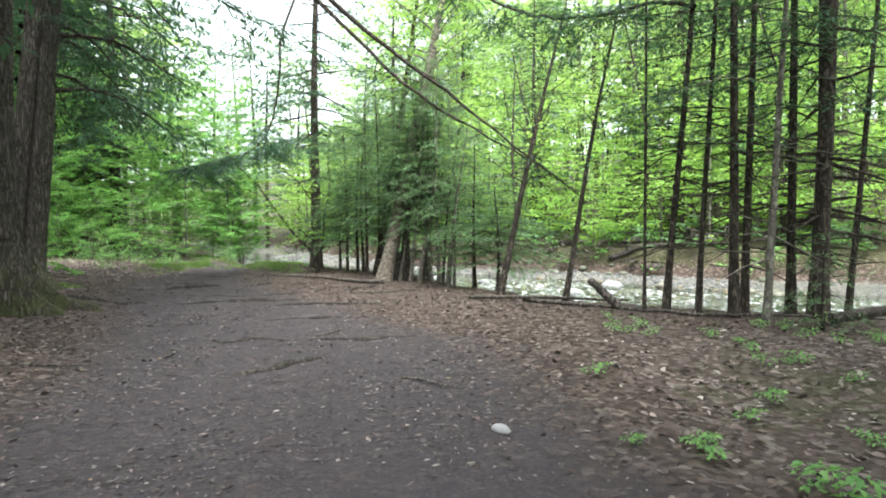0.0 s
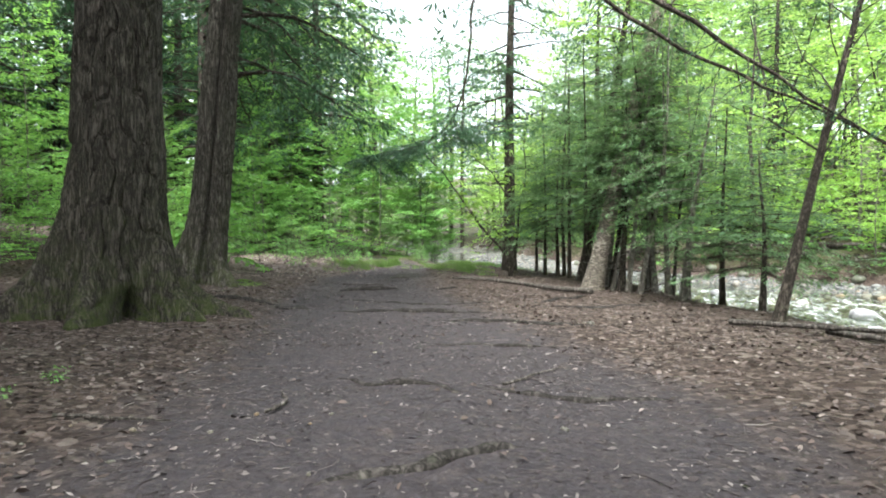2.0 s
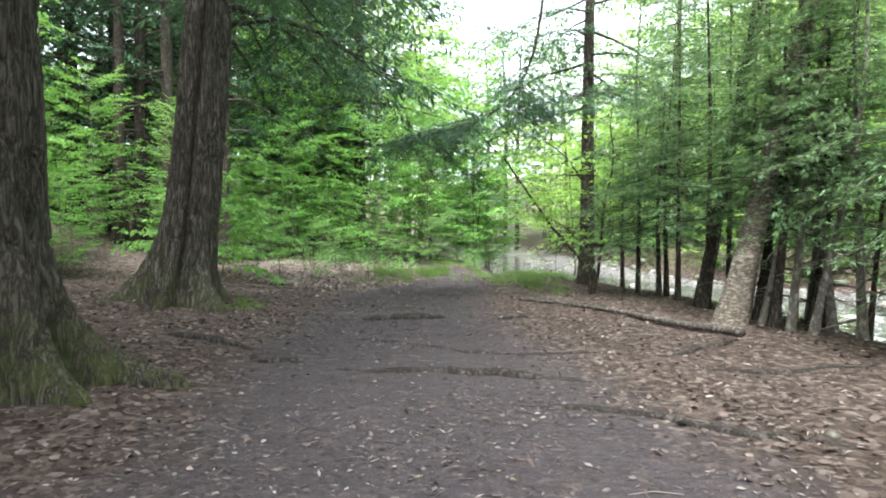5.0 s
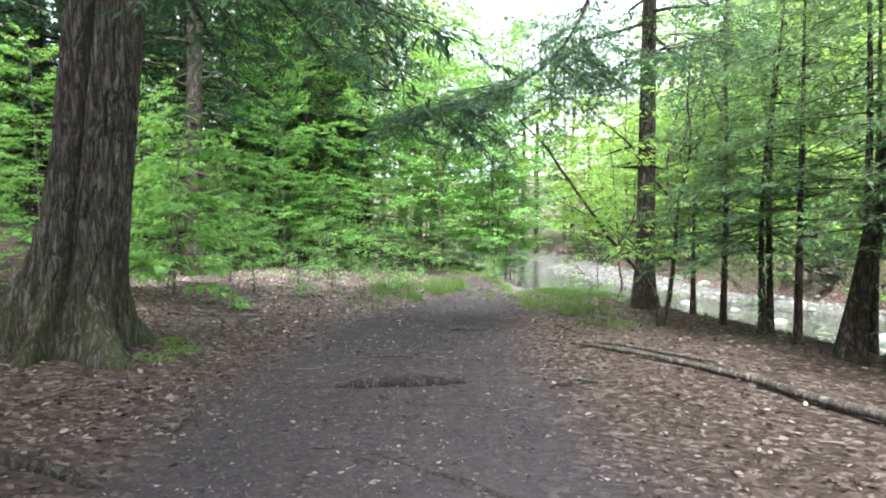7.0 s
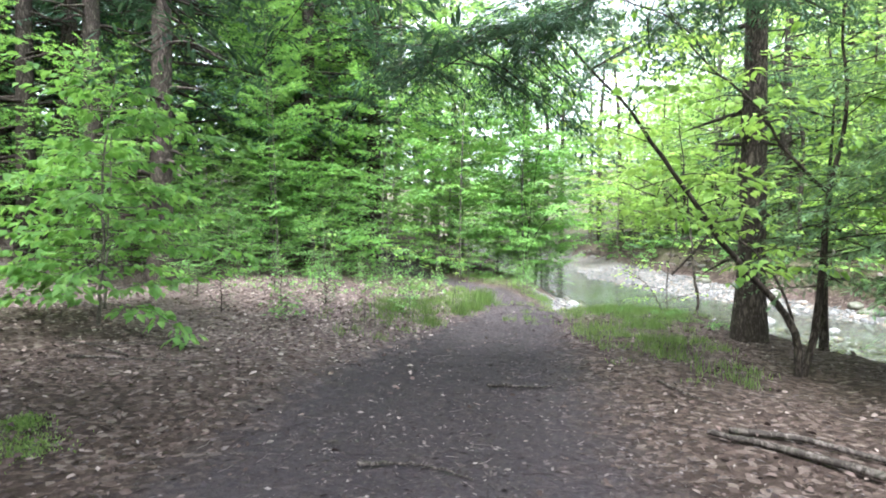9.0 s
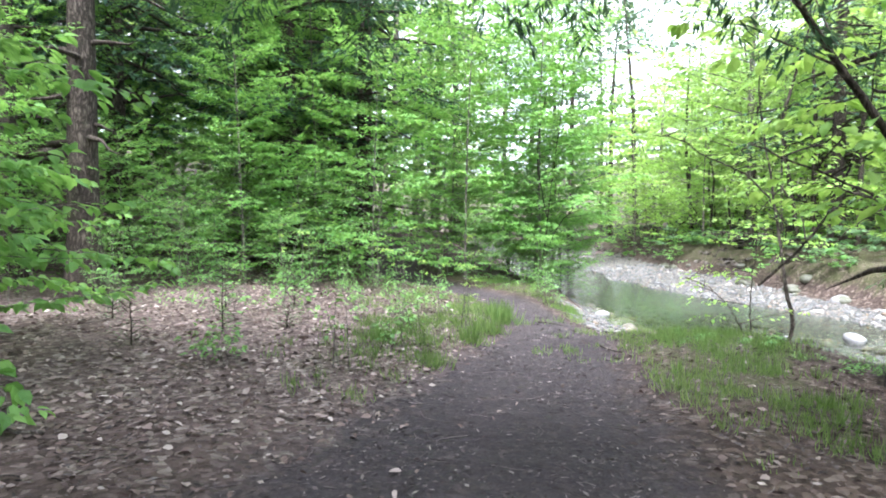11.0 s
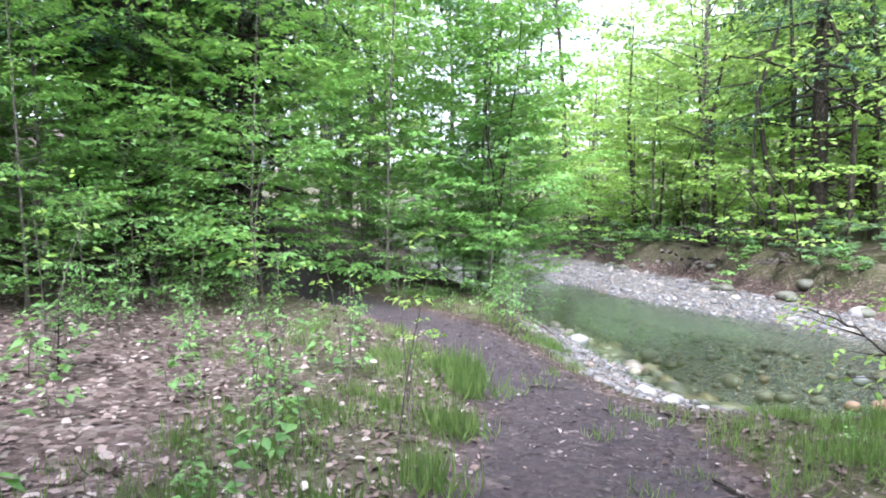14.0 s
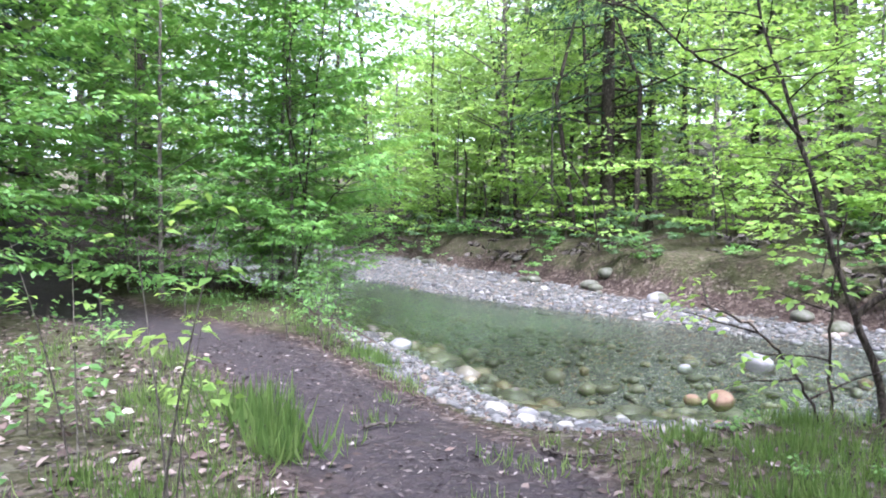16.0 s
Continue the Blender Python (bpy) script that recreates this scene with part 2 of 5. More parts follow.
GRASS = leaf_material("grass_blades", (0.1, 0.185, 0.055), (0.175, 0.29, 0.085), (0.29, 0.4, 0.14), 0.45)
ROOT_BARK = bark_material("root_bark", (0.016, 0.013, 0.012), (0.046, 0.039, 0.037), (0.1, 0.086, 0.08), 0.5, 16, 0.008)
LITTER = litter_material("dark_dead_leaves", [(0.0, (0.03, 0.022, 0.02)), (0.45, (0.075, 0.055, 0.05)), (0.85, (0.14, 0.107, 0.098)), (1.0, (0.31, 0.262, 0.245))])
LITTER_PALE = litter_material("pale_dead_leaves", [(0.0, (0.1, 0.072, 0.066)), (0.4, (0.18, 0.132, 0.12)), (0.8, (0.31, 0.247, 0.228)), (1.0, (0.5, 0.44, 0.41))])
DEBRIS = debris_material()
STONE, WET_STONE = stone_material("river_stone"), stone_material("wet_stone", True)
GROUND, WATER = ground_material(), water_material()


# ---------------------------------------------------------------- geometry helpers
NOISE_GRIDS = {}


def vnoise(x, y, size, seed):
    """Smooth value noise, -1 to 1."""
    if seed not in NOISE_GRIDS:
        NOISE_GRIDS[seed] = np.random.default_rng(seed).random((256, 256)) * 2 - 1
    g = NOISE_GRIDS[seed]
    u, v = np.asarray(x) / size, np.asarray(y) / size
    i, j = np.floor(u).astype(int), np.floor(v).astype(int)
    a, b = u - i, v - j
    a, b = a * a * (3 - 2 * a), b * b * (3 - 2 * b)
    i0, j0, i1, j1 = i % 256, j % 256, (i + 1) % 256, (j + 1) % 256
    return (g[i0, j0] * (1 - a) + g[i1, j0] * a) * (1 - b) + (g[i0, j1] * (1 - a) + g[i1, j1] * a) * b


def step(a, b, x):
    s = np.clip((np.asarray(x, float) - a) / (b - a), 0, 1)
    return s * s * (3 - 2 * s)


def along(x, y, line):
    """Distance to a polyline, the side (+ left of its way) and the line's further columns at the nearest place."""
    x, y = np.asarray(x, float), np.asarray(y, float)
    best, side, extra = np.full(x.shape, 1e9), np.zeros(x.shape), np.zeros(x.shape)
    for p, q in zip(line, line[1:]):
        dx, dy = q[0] - p[0], q[1] - p[1]
        s = np.clip(((x - p[0]) * dx + (y - p[1]) * dy) / (dx * dx + dy * dy), 0, 1)
        d = np.hypot(x - p[0] - s * dx, y - p[1] - s * dy)
        c = np.sign(dx * (y - p[1]) - dy * (x - p[0]))
        w = d < best
        best, side = np.where(w, d, best), np.where(w, c, side)
        extra = np.where(w, p[2] + s * (q[2] - p[2]) if len(p) > 2 else 0.0, extra)
    return best, side, extra


# the trail (x, y, half width), the near shore (x, y, width of the bank) and the far shore (x, y, width of the gravel bar)
TRAIL = [(0.6, -30, 1.6), (-0.2, -4, 1.6), (-0.7, 2, 1.7), (-1.3, 5, 1.7), (-2.9, 8, 1.35), (-4.3, 10.3, 1.3), (-5.3, 12.3, 1.2), (-6.0, 14.3, 1.15), (-6.5, 17, 0.75),
         (-6.85, 19, 0.6), (-7.6, 20.5, 0.55), (-8.5, 21.6, 0.45), (-10.4, 22.9, 0.45), (-12.5, 24.6, 0.7), (-15, 28, 0.8), (-22, 36, 0.8)]
NEAR = [(60, -25, 2), (22, 0, 2), (8, 7.2, 1.8), (4.2, 9.4, 1.7), (2.6, 10.8, 1.6), (1.1, 13, 1.4), (0.2, 14.8, 1.3), (-1.4, 16.9, 1.2), (-2.9, 18.9, 1.1), (-4.0, 20.4, 1.3), (-4.8, 20.9, 1.9), (-6.0, 20.9, 2.1),
        (-6.5, 21.7, 1.9), (-7.1, 23.0, 1.4), (-8.0, 25, 1.0), (-9.2, 27.4, 1.2), (-11.2, 30.5, 1.5), (-13.2, 35, 2), (-15.5, 41, 2), (-22, 52, 2), (-75, 84, 2)]
FAR = [(75, -5, 2), (30, 7, 2), (12, 11.7, 1.6), (6.4, 14.9, 1.6), (3.6, 18.5, 1.4), (0.8, 21.1, 1.1), (-1.9, 23.7, 0.9), (-3.4, 25.3, 1.1), (-4.8, 26.6, 1.6), (-6.5, 28.7, 2.2), (-8.4, 31.4, 2.4),
       (-9.8, 35, 2.4), (-11.5, 40, 2), (-18, 50, 2), (-70, 80, 2)]
WATER_Z = -0.72


def lay(x, y):
    dn, sn, bank = along(x, y, NEAR)
    df, sf, bar = along(x, y, FAR)
    dp, sp, half = along(x, y, TRAIL)
    return dn * sn, bank, -df * sf, bar, dp, sp, half


def height(x, y):
    x, y = np.asarray(x, float), np.asarray(y, float)
    dn, bank, df, bar, dp, sp, half = lay(x, y)
    rough = 0.05 * vnoise(x, y, 1.7, 3) + 0.025 * vnoise(x, y, 0.45, 4)
    fine = 0.010 * vnoise(x, y, 0.13, 5)
    calm = step(half * 0.6, half * 1.6, dp)
    # near land
    shore = -0.72 + 0.5 * step(-0.15, 1.0, dn / bank) + 0.03 * np.clip(dn - bank, 0, 2)
    left = np.where(sp > 0, dp, 0)
    hill = 0.22 * np.clip(left - 5.5, 0, 60) * step(5.5, 10, left) + 0.05 * np.clip(left - half, 0, 4)
    hill = hill + 0.17 * np.clip(-x - 10.5, 0, 14) * step(23, 27, y) * (1 - step(40, 50, y))
    land = shore + hill * step(0, 6, dn) + rough * (0.35 + 0.65 * calm) + fine - 0.05 * (1 - calm)
    # far land
    gravel = -0.72 + 0.11 * np.clip(df, 0, None)
    over = df - bar
    far = np.minimum(gravel, -0.72 + 0.11 * bar) + 0.68 * step(-0.1, 0.8, over) + 0.07 * np.clip(over, 0, 9) + 0.22 * np.clip(over - 9, 0, 60) + rough * (0.5 + step(0, 1, over)) + fine * 2
    deep = np.minimum(-dn, -df)
    bed = -0.72 - 0.16 * step(0, 0.5, deep) - (0.2 + 0.5 * step(20.5, 23.5, y)) * step(0.4, 2.2, deep) + 0.05 * vnoise(x, y, 0.5, 8) + fine
    return np.where(dn > 0, land, np.where(df > 0, far, bed))


def ground_at(x, y):
    return float(height(np.array([x]), np.array([y]))[0])


def mesh_from(name, verts, quads, smooth=False, attrs=None):
    verts, quads = np.asarray(verts, np.float32), np.asarray(quads, np.int32)
    me = bpy.data.meshes.new(name)
    me.vertices.add(len(verts))
    me.vertices.foreach_set("co", verts.ravel())
    me.loops.add(quads.size)
    me.loops.foreach_set("vertex_index", quads.ravel())
    me.polygons.add(len(quads))
    me.polygons.foreach_set("loop_start", np.arange(len(quads), dtype=np.int32) * quads.shape[1])
    me.polygons.foreach_set("use_smooth", np.full(len(quads), smooth))
    for key, values in (attrs or {}).items():
        me.attributes.new(key, "FLOAT", "POINT").data.foreach_set("value", np.asarray(values, np.float32))
    me.update(calc_edges=True)
    return me


def thing(name, x, y, z, label, category, group="", kind=""):
    ob = new(name)
    ob.empty_display_size = 0.2
    ob.matrix_basis = Matrix.Translation((x, y, z))
    return tagged(ob, label, category, group, kind)


def part(name, me, material, parent=None, label=""):
    """One mesh object under a thing or under a part."""
    me.materials.append(material)
    ob = new(name, me)
    ob.parent = parent
    return tagged(ob, label)


class Tubes:
    """Tapered round limbs, joined into one mesh."""

    def __init__(self):
        self.v, self.f, self.n = [], [], 0

    def add(self, pts, radii, sides=6):
        pts, radii = np.asarray(pts, float), np.asarray(radii, float)
        t = np.gradient(pts, axis=0)
        t /= np.linalg.norm(t, axis=1)[:, None] + 1e-9
        up = np.where(np.abs(t[:, 2:3]) > 0.9, np.array([[1.0, 0, 0]]), np.array([[0, 0, 1.0]]))
        a = np.cross(t, up)
        a /= np.linalg.norm(a, axis=1)[:, None] + 1e-9
        if abs(t[:, 2]).max() > 0.9 and abs(t[:, 2]).min() <= 0.9:
            for i in range(1, len(a)):
                a[i] = a[i - 1] - t[i] * (a[i - 1] @ t[i])
                a[i] /= np.linalg.norm(a[i]) + 1e-9
        b = np.cross(t, a)
        ang = np.linspace(0, 2 * math.pi, sides, endpoint=False)
        ring = pts[:, None] + radii[:, None, None] * (np.cos(ang)[None, :, None] * a[:, None] + np.sin(ang)[None, :, None] * b[:, None])
        k = len(pts)
        i, j = np.meshgrid(np.arange(k - 1), np.arange(sides), indexing="ij")
        q = np.stack([i * sides + j, i * sides + (j + 1) % sides, (i + 1) * sides + (j + 1) % sides, (i + 1) * sides + j], -1).reshape(-1, 4)
        self.v.append(ring.reshape(-1, 3)), self.f.append(q + self.n)
        self.n += k * sides

    def mesh(self, name):
        return mesh_from(name, np.concatenate(self.v), np.concatenate(self.f), True)


def leaves_mesh(name, base, way, up, length, width, detail=1):
    """Leaves as folded blades: 1 one fold of two faces, 2 an oval of three faces, 0 a single lozenge."""
    base, way, up = (np.asarray(a, float) for a in (base, way, up))
    n = len(base)
    length, width = np.broadcast_to(length, n)[:, None], np.broadcast_to(width, n)[:, None]
    way = way / (np.linalg.norm(way, axis=1)[:, None] + 1e-9)
    side = np.cross(way, up)
    side /= np.linalg.norm(side, axis=1)[:, None] + 1e-9
    up = np.cross(side, way)

    def at(l, s, h):
        return base + way * length * l + side * width * s + up * length * h

    if detail == 0:
        v, q = [at(0, 0, 0), at(0.45, 0.5, 0.0), at(1, 0, -0.06), at(0.45, -0.5, 0.0)], [(0, 1, 2, 3)]
    elif detail == 1:
        v, q = [at(0, 0, 0), at(0.42, 0.5, 0.06), at(1, 0, -0.16), at(0.42, -0.5, 0.06), at(0.45, 0, 0)], [(0, 1, 2, 4), (0, 4, 2, 3)]
    else:
        v = [at(0, 0, 0), at(0.28, 0.45, 0.05), at(0.66, 0.4, 0.0), at(1, 0, -0.2), at(0.66, -0.4, 0.0), at(0.28, -0.45, 0.05), at(0.5, 0, -0.02)]
        q = [(0, 1, 2, 6), (6, 2, 3, 4), (0, 6, 4, 5)]
    k = len(v)
    verts = np.stack(v, 1).reshape(-1, 3)
    quads = (np.array(q)[None] + np.arange(n)[:, None, None] * k).reshape(-1, 4)
    return mesh_from(name, verts, quads)


class Foliage:
    def __init__(self):
        self.b, self.w, self.u, self.s = [], [], [], []

    def fan(self, rng, p, d, length, half, n, size, droop=0.2, flat=0.3, splay=0.9):
        """A flat spray of n leaves round a twig that runs from p along d."""
        d = d / (np.linalg.norm(d) + 1e-9)
        side = np.cross(d, (0, 0, 1.0))
        side /= np.linalg.norm(side) + 1e-9
        s = rng.uniform(0.03, 1, n)
        w = rng.uniform(-1, 1, n) * half * (0.35 + 1.1 * s * (1.25 - s))
        sag = -droop * 0.5 * (np.abs(w) + 0.3 * s * s * length)
        self.b.append(p + d * (s * length)[:, None] + side * w[:, None] + np.stack([0 * s, 0 * s, sag + rng.normal(0, 0.012, n)], 1))
        self.w.append(d * 0.7 + side * (np.sign(w) * splay * rng.uniform(0.5, 1.2, n))[:, None] + rng.normal(0, 0.22, (n, 3)) - np.array([0, 0, droop]))
        self.u.append(np.array([0, 0, 1.0]) + rng.normal(0, flat, (n, 3)))
        self.s.append(size * rng.uniform(0.55, 1.15, n))

    def mesh(self, name, aspect, detail):
        s = np.concatenate(self.s)
        return leaves_mesh(name, np.concatenate(self.b), np.concatenate(self.w), np.concatenate(self.u), s, s * aspect, detail)


def bend(p, d, length, rise, rng, n=5, wobble=0.04):
    """A limb's line from p along d, that rises (or sinks) towards its tip."""
    s = np.linspace(0, 1, n)
    pts = np.asarray(p) + np.asarray(d) * (s * length)[:, None]
    pts[:, 2] += rise * length * s ** 2
    pts[1:] += rng.normal(0, wobble * length, (n - 1, 3)) * s[1:, None]
    return pts


def grow(rng, tall, r0, leanx=0.0, leany=0.0, bare=0.3, limbs=30, reach=2.0, top=0.25, elev=25, rise=0.0, twigs=0.28, leaves=20, half=0.2, size=0.09, droop=0.3,
         sides=8, twig_len=0.5, curve=0.1, dead=0, flat=0.35, shape=1.0, splay=0.9):
    """Trunk, limbs and leaves of one tree, standing at the origin."""
    trunk, wood, fol = Tubes(), [], Foliage()
    hs = np.linspace(0, 1, 16)
    cx, cy = rng.normal(0, curve, 2)
    line = np.stack([leanx * tall * hs + cx * np.sin(hs * 5) * hs, leany * tall * hs + cy * np.sin(hs * 4 + 1) * hs, tall * hs - 0.12], 1)
    rad = r0 * (1 - 0.85 * hs) + r0 * 0.4 * np.exp(-hs * tall / 0.22)
    trunk.add(line, rad, sides)
    az = rng.uniform(0, 6.28)
    for i in range(limbs + dead):
        stub = i >= limbs
        u = rng.uniform(0.08, bare) if stub else bare + (1 - bare) * (i + rng.uniform(0, 0.9)) / limbs
        u = min(u, 0.99)
        p = np.array([np.interp(u, hs, line[:, k]) for k in range(3)])
        az += 2.4 + rng.normal(0, 0.3)
        w = (u - bare) / (1 - bare) if not stub else 0
        length = reach * rng.uniform(0.6, 1.15) * ((1 - w) ** shape * (1 - top) + top) * min(1, 0.6 + w * 2.5)
        if stub:
            length = reach * rng.uniform(0.15, 0.5)
        e = radians(elev + rng.normal(0, 9) + 35 * max(0, w - 0.6))
        d = np.array([math.cos(az) * math.cos(e), math.sin(az) * math.cos(e), math.sin(e)])
        pts = bend(p, d, length, rise, rng)
        wood.append((pts, np.linspace(max(0.005, np.interp(u, hs, rad) * 0.3), 0.002, 5)))
        if not stub:
            leafy(fol, rng, pts, length, twigs, twig_len, half, leaves, size, droop, flat, splay)
    return trunk, wood, fol


def leafy(fol, rng, pts, length, twigs, twig_len, half, leaves, size, droop, flat=0.3, splay=0.9, start=0.2):
    """Sprays of leaves to both sides along a limb."""
    k = len(pts)
    flip = 1
    for s in np.linspace(start, 1.0, max(2, int(length / twigs))):
        q = np.array([np.interp(s, np.linspace(0, 1, k), pts[:, j]) for j in range(3)])
        i = min(k - 2, int(s * (k - 1)))
        t = pts[i + 1] - pts[i]
        t = t / (np.linalg.norm(t) + 1e-9)
        side = np.cross(t, (0, 0, 1.0))
        flip = -flip
        td = t * 0.75 + side * (flip if s < 0.99 else 0) * 0.8 + rng.normal(0, 0.12, 3) - np.array([0, 0, 0.15 * droop])
        grade = 0.45 + (1 - s) * 0.8
        fol.fan(rng, q, td, twig_len * grade * rng.uniform(0.7, 1.25), half * grade, max(3, int(leaves * grade * rng.uniform(0.7, 1.3))), size, droop, flat, splay)


def tree(name, x, y, label, category, bark, leaf, seed, aspect=0.55, detail=0, group="", split=False, **kw):
    rng = np.random.default_rng(seed)
    trunk, wood, fol = grow(rng, **kw)
    ob = thing(name, x, y, ground_at(x, y), label, category, group)
    part("trunk", trunk.mesh("trunk"), bark, ob)
    add_wood(ob, wood, bark, split)
    if fol.b:
        part("crown", fol.mesh("crown", aspect, detail), leaf, ob)
    return ob


def add_wood(ob, wood, bark, split):
    if split:
        for pts, radii in wood:
            t = Tubes()
            t.add(pts, radii, 6)
            part("limb", t.mesh("limb"), bark, ob)
    elif wood:
        t = Tubes()
        for pts, radii in wood:
            t.add(pts, radii, 4)
        tagged(part("branching", t.mesh("branching"), bark, ob), kind="stuff")


def through_points(pts, n=24, wobble=0.0, seed=0):
    """A smooth line through a few control points."""
    p = np.asarray(pts, float)
    u = np.concatenate([[0], np.cumsum(np.linalg.norm(np.diff(p, axis=0), axis=1))])
    m = np.gradient(p, u, axis=0)
    out = []
    for t in np.linspace(0, u[-1], n):
        i = min(len(u) - 2, int(np.searchsorted(u, t, "right")) - 1)
        h = u[i + 1] - u[i]
        s = (t - u[i]) / h
        out.append((2 * s**3 - 3 * s**2 + 1) * p[i] + (s**3 - 2 * s**2 + s) * h * m[i] + (3 * s**2 - 2 * s**3) * p[i + 1] + (s**3 - s**2) * h * m[i + 1])
    out = np.array(out)
    return out + np.random.default_rng(seed).normal(0, wobble, out.shape) if wobble else out


def plant(ob, x, y, turn=0.0, scale=1.0, lean=0.0):
    return copy_thing(ob, Matrix.Translation((x, y, ground_at(x, y))) @ pose(0, 0, 0, lean, 0, turn) @ Matrix.Diagonal((scale, scale, scale, 1)))


# ---------------------------------------------------------------- ground and stream
def spaced(lo, hi, cell, reach):
    core = np.arange(lo, hi + cell / 2, cell)
    out, d = [], cell
    while sum(out) < reach:
        d *= 1.14
        out.append(d)
    far = np.cumsum(out)
    return np.concatenate([lo - far[::-1], core, hi + far])


def sheet(name, xs, ys, zf):
    gx, gy = np.meshgrid(xs, ys)
    gz = zf(gx, gy)
    v = np.stack([gx, gy, gz], -1).reshape(-1, 3)
    i, j = np.meshgrid(np.arange(len(ys) - 1), np.arange(len(xs) - 1), indexing="ij")
    a = i * len(xs) + j
    q = np.stack([a, a + 1, a + len(xs) + 1, a + len(xs)], -1).reshape(-1, 4)
    return v, q


def turf_mask(x, y):
    dn, bank, df, bar, dp, sp, half = lay(x, y)
    beside = step(0.0, 0.25, dp - half) * (1 - step(0.9, np.where(sp > 0, 1.9 + 0.9 * step(17, 19, y), 1.9), dp - half)) * step(14.5, 17.0, y) * (1 - step(26, 30, y))
    meadow = np.exp(-(((x + 5.0) / 1.4) ** 2 + ((y - 19.2) / 1.2) ** 2))
    start = 0.75 * np.exp(-(((x - 2.4) / 1.6) ** 2 + ((y - 3.8) / 1.6) ** 2))
    across = 0.85 * step(-0.05, 0.4, df - bar)
    return np.clip(beside + meadow + start, 0, 1) * (dn > 0.35) + across * (dn < 0)


def pale_ground(x, y):
    """Where the leaf litter is paler: the clearing and a patch right of the start."""
    dn, bank, df, bar, dp, sp, half = lay(x, y)
    return (dn > 0) * np.clip(step(12.0, 15.0, y) * (1 - 0.55 * step(17.5, 19.5, y)) * np.where(sp > 0, 1.0, 0.05) + 0.6 * step(0.6, 2.0, x) * (1 - step(4.5, 7.0, y)), 0, 1)


def build_ground():
    v, q = sheet("ground", spaced(-13, 6, 0.11, 420), spaced(1, 32, 0.11, 420), height)
    x, y = v[:, 0], v[:, 1]
    dn, bank, df, bar, dp, sp, half = lay(x, y)
    path = (1 - step(half * 0.6, half * 1.5, dp)) * step(0.5, 1.2, dn)
    beach = step(20.1, 20.5, y) * (1 - step(22.6, 23.4, y)) * step(-7.8, -7.3, x) * (1 - step(-5.5, -5.0, x)) * (1 - step(0.55, 0.95, dn))
    gravel = np.where(dn > 0, np.maximum(1 - step(0.1, 0.4, dn), beach * 1.3), np.where(df > 0, 1 - step(-0.35, 0.05, df - bar), 1.0))
    ob = new("ground", mesh_from("ground", v, q, True, {"path": path, "gravel": gravel, "turf": turf_mask(x, y), "pale_litter": pale_ground(x, y)}))
    ob.data.materials.append(GROUND)
    tagged(ob, "forest floor of trodden soil, dead leaves and gravel", "ground", kind="structure")


def build_water():
    v, q = sheet("water", spaced(-16, 14, 0.25, 90), spaced(4, 38, 0.25, 60), lambda x, y: WATER_Z + 0 * x)
    x, y = v[:, 0], v[:, 1]
    dn, bank, df, bar, dp, sp, half = lay(x, y)
    # The 0.3 term paints the reflections on the upper riffles as faint white.
    rapid = (1 - step(17.0, 20.5, y + 0.1 * x)) * step(-5.6, -4.2, x) + 0.3 * step(-4.6, -3.0, x) * (1 - step(21.5, 24.0, y))
    deep = np.minimum(-dn, -df)
    v[:, 2] += rapid * 0.02 * vnoise(x, y, 0.35, 21) + 0.004 * vnoise(x, y, 0.3, 22)
    rapid *= step(0.3, 0.9, deep)
    pool = step(0.1, 1.0, deep) * step(25.3, 28.5, y - 0.5 * x)
    wet = (deep > -1.2)
    keep = wet[q].any(1)
    ob = new("water", mesh_from("water", v, q[keep], True, {"rapid": rapid, "pool": pool}))
    ob.data.materials.append(WATER)
    tagged(ob, "clear shallow greenish stream with white riffles", "water", kind="structure")


build_ground()
build_water()

# ---------------------------------------------------------------- the two old trunks beside the trail
def round_noise(a, v, cells, seed):
    """Smooth noise round a trunk, -1 to 1, that closes on itself."""
    g = np.random.default_rng(seed).random((cells, 256)) * 2 - 1
    u = a / (2 * math.pi) * cells
    i, j = np.floor(u).astype(int), np.floor(v).astype(int)
    p, q = u - i, v - j
    p, q = p * p * (3 - 2 * p), q * q * (3 - 2 * q)
    i0, i1, j0, j1 = i % cells, (i + 1) % cells, j % 256, (j + 1) % 256
    return (g[i0, j0] * (1 - p) + g[i1, j0] * p) * (1 - q) + (g[i0, j1] * (1 - p) + g[i1, j1] * p) * q


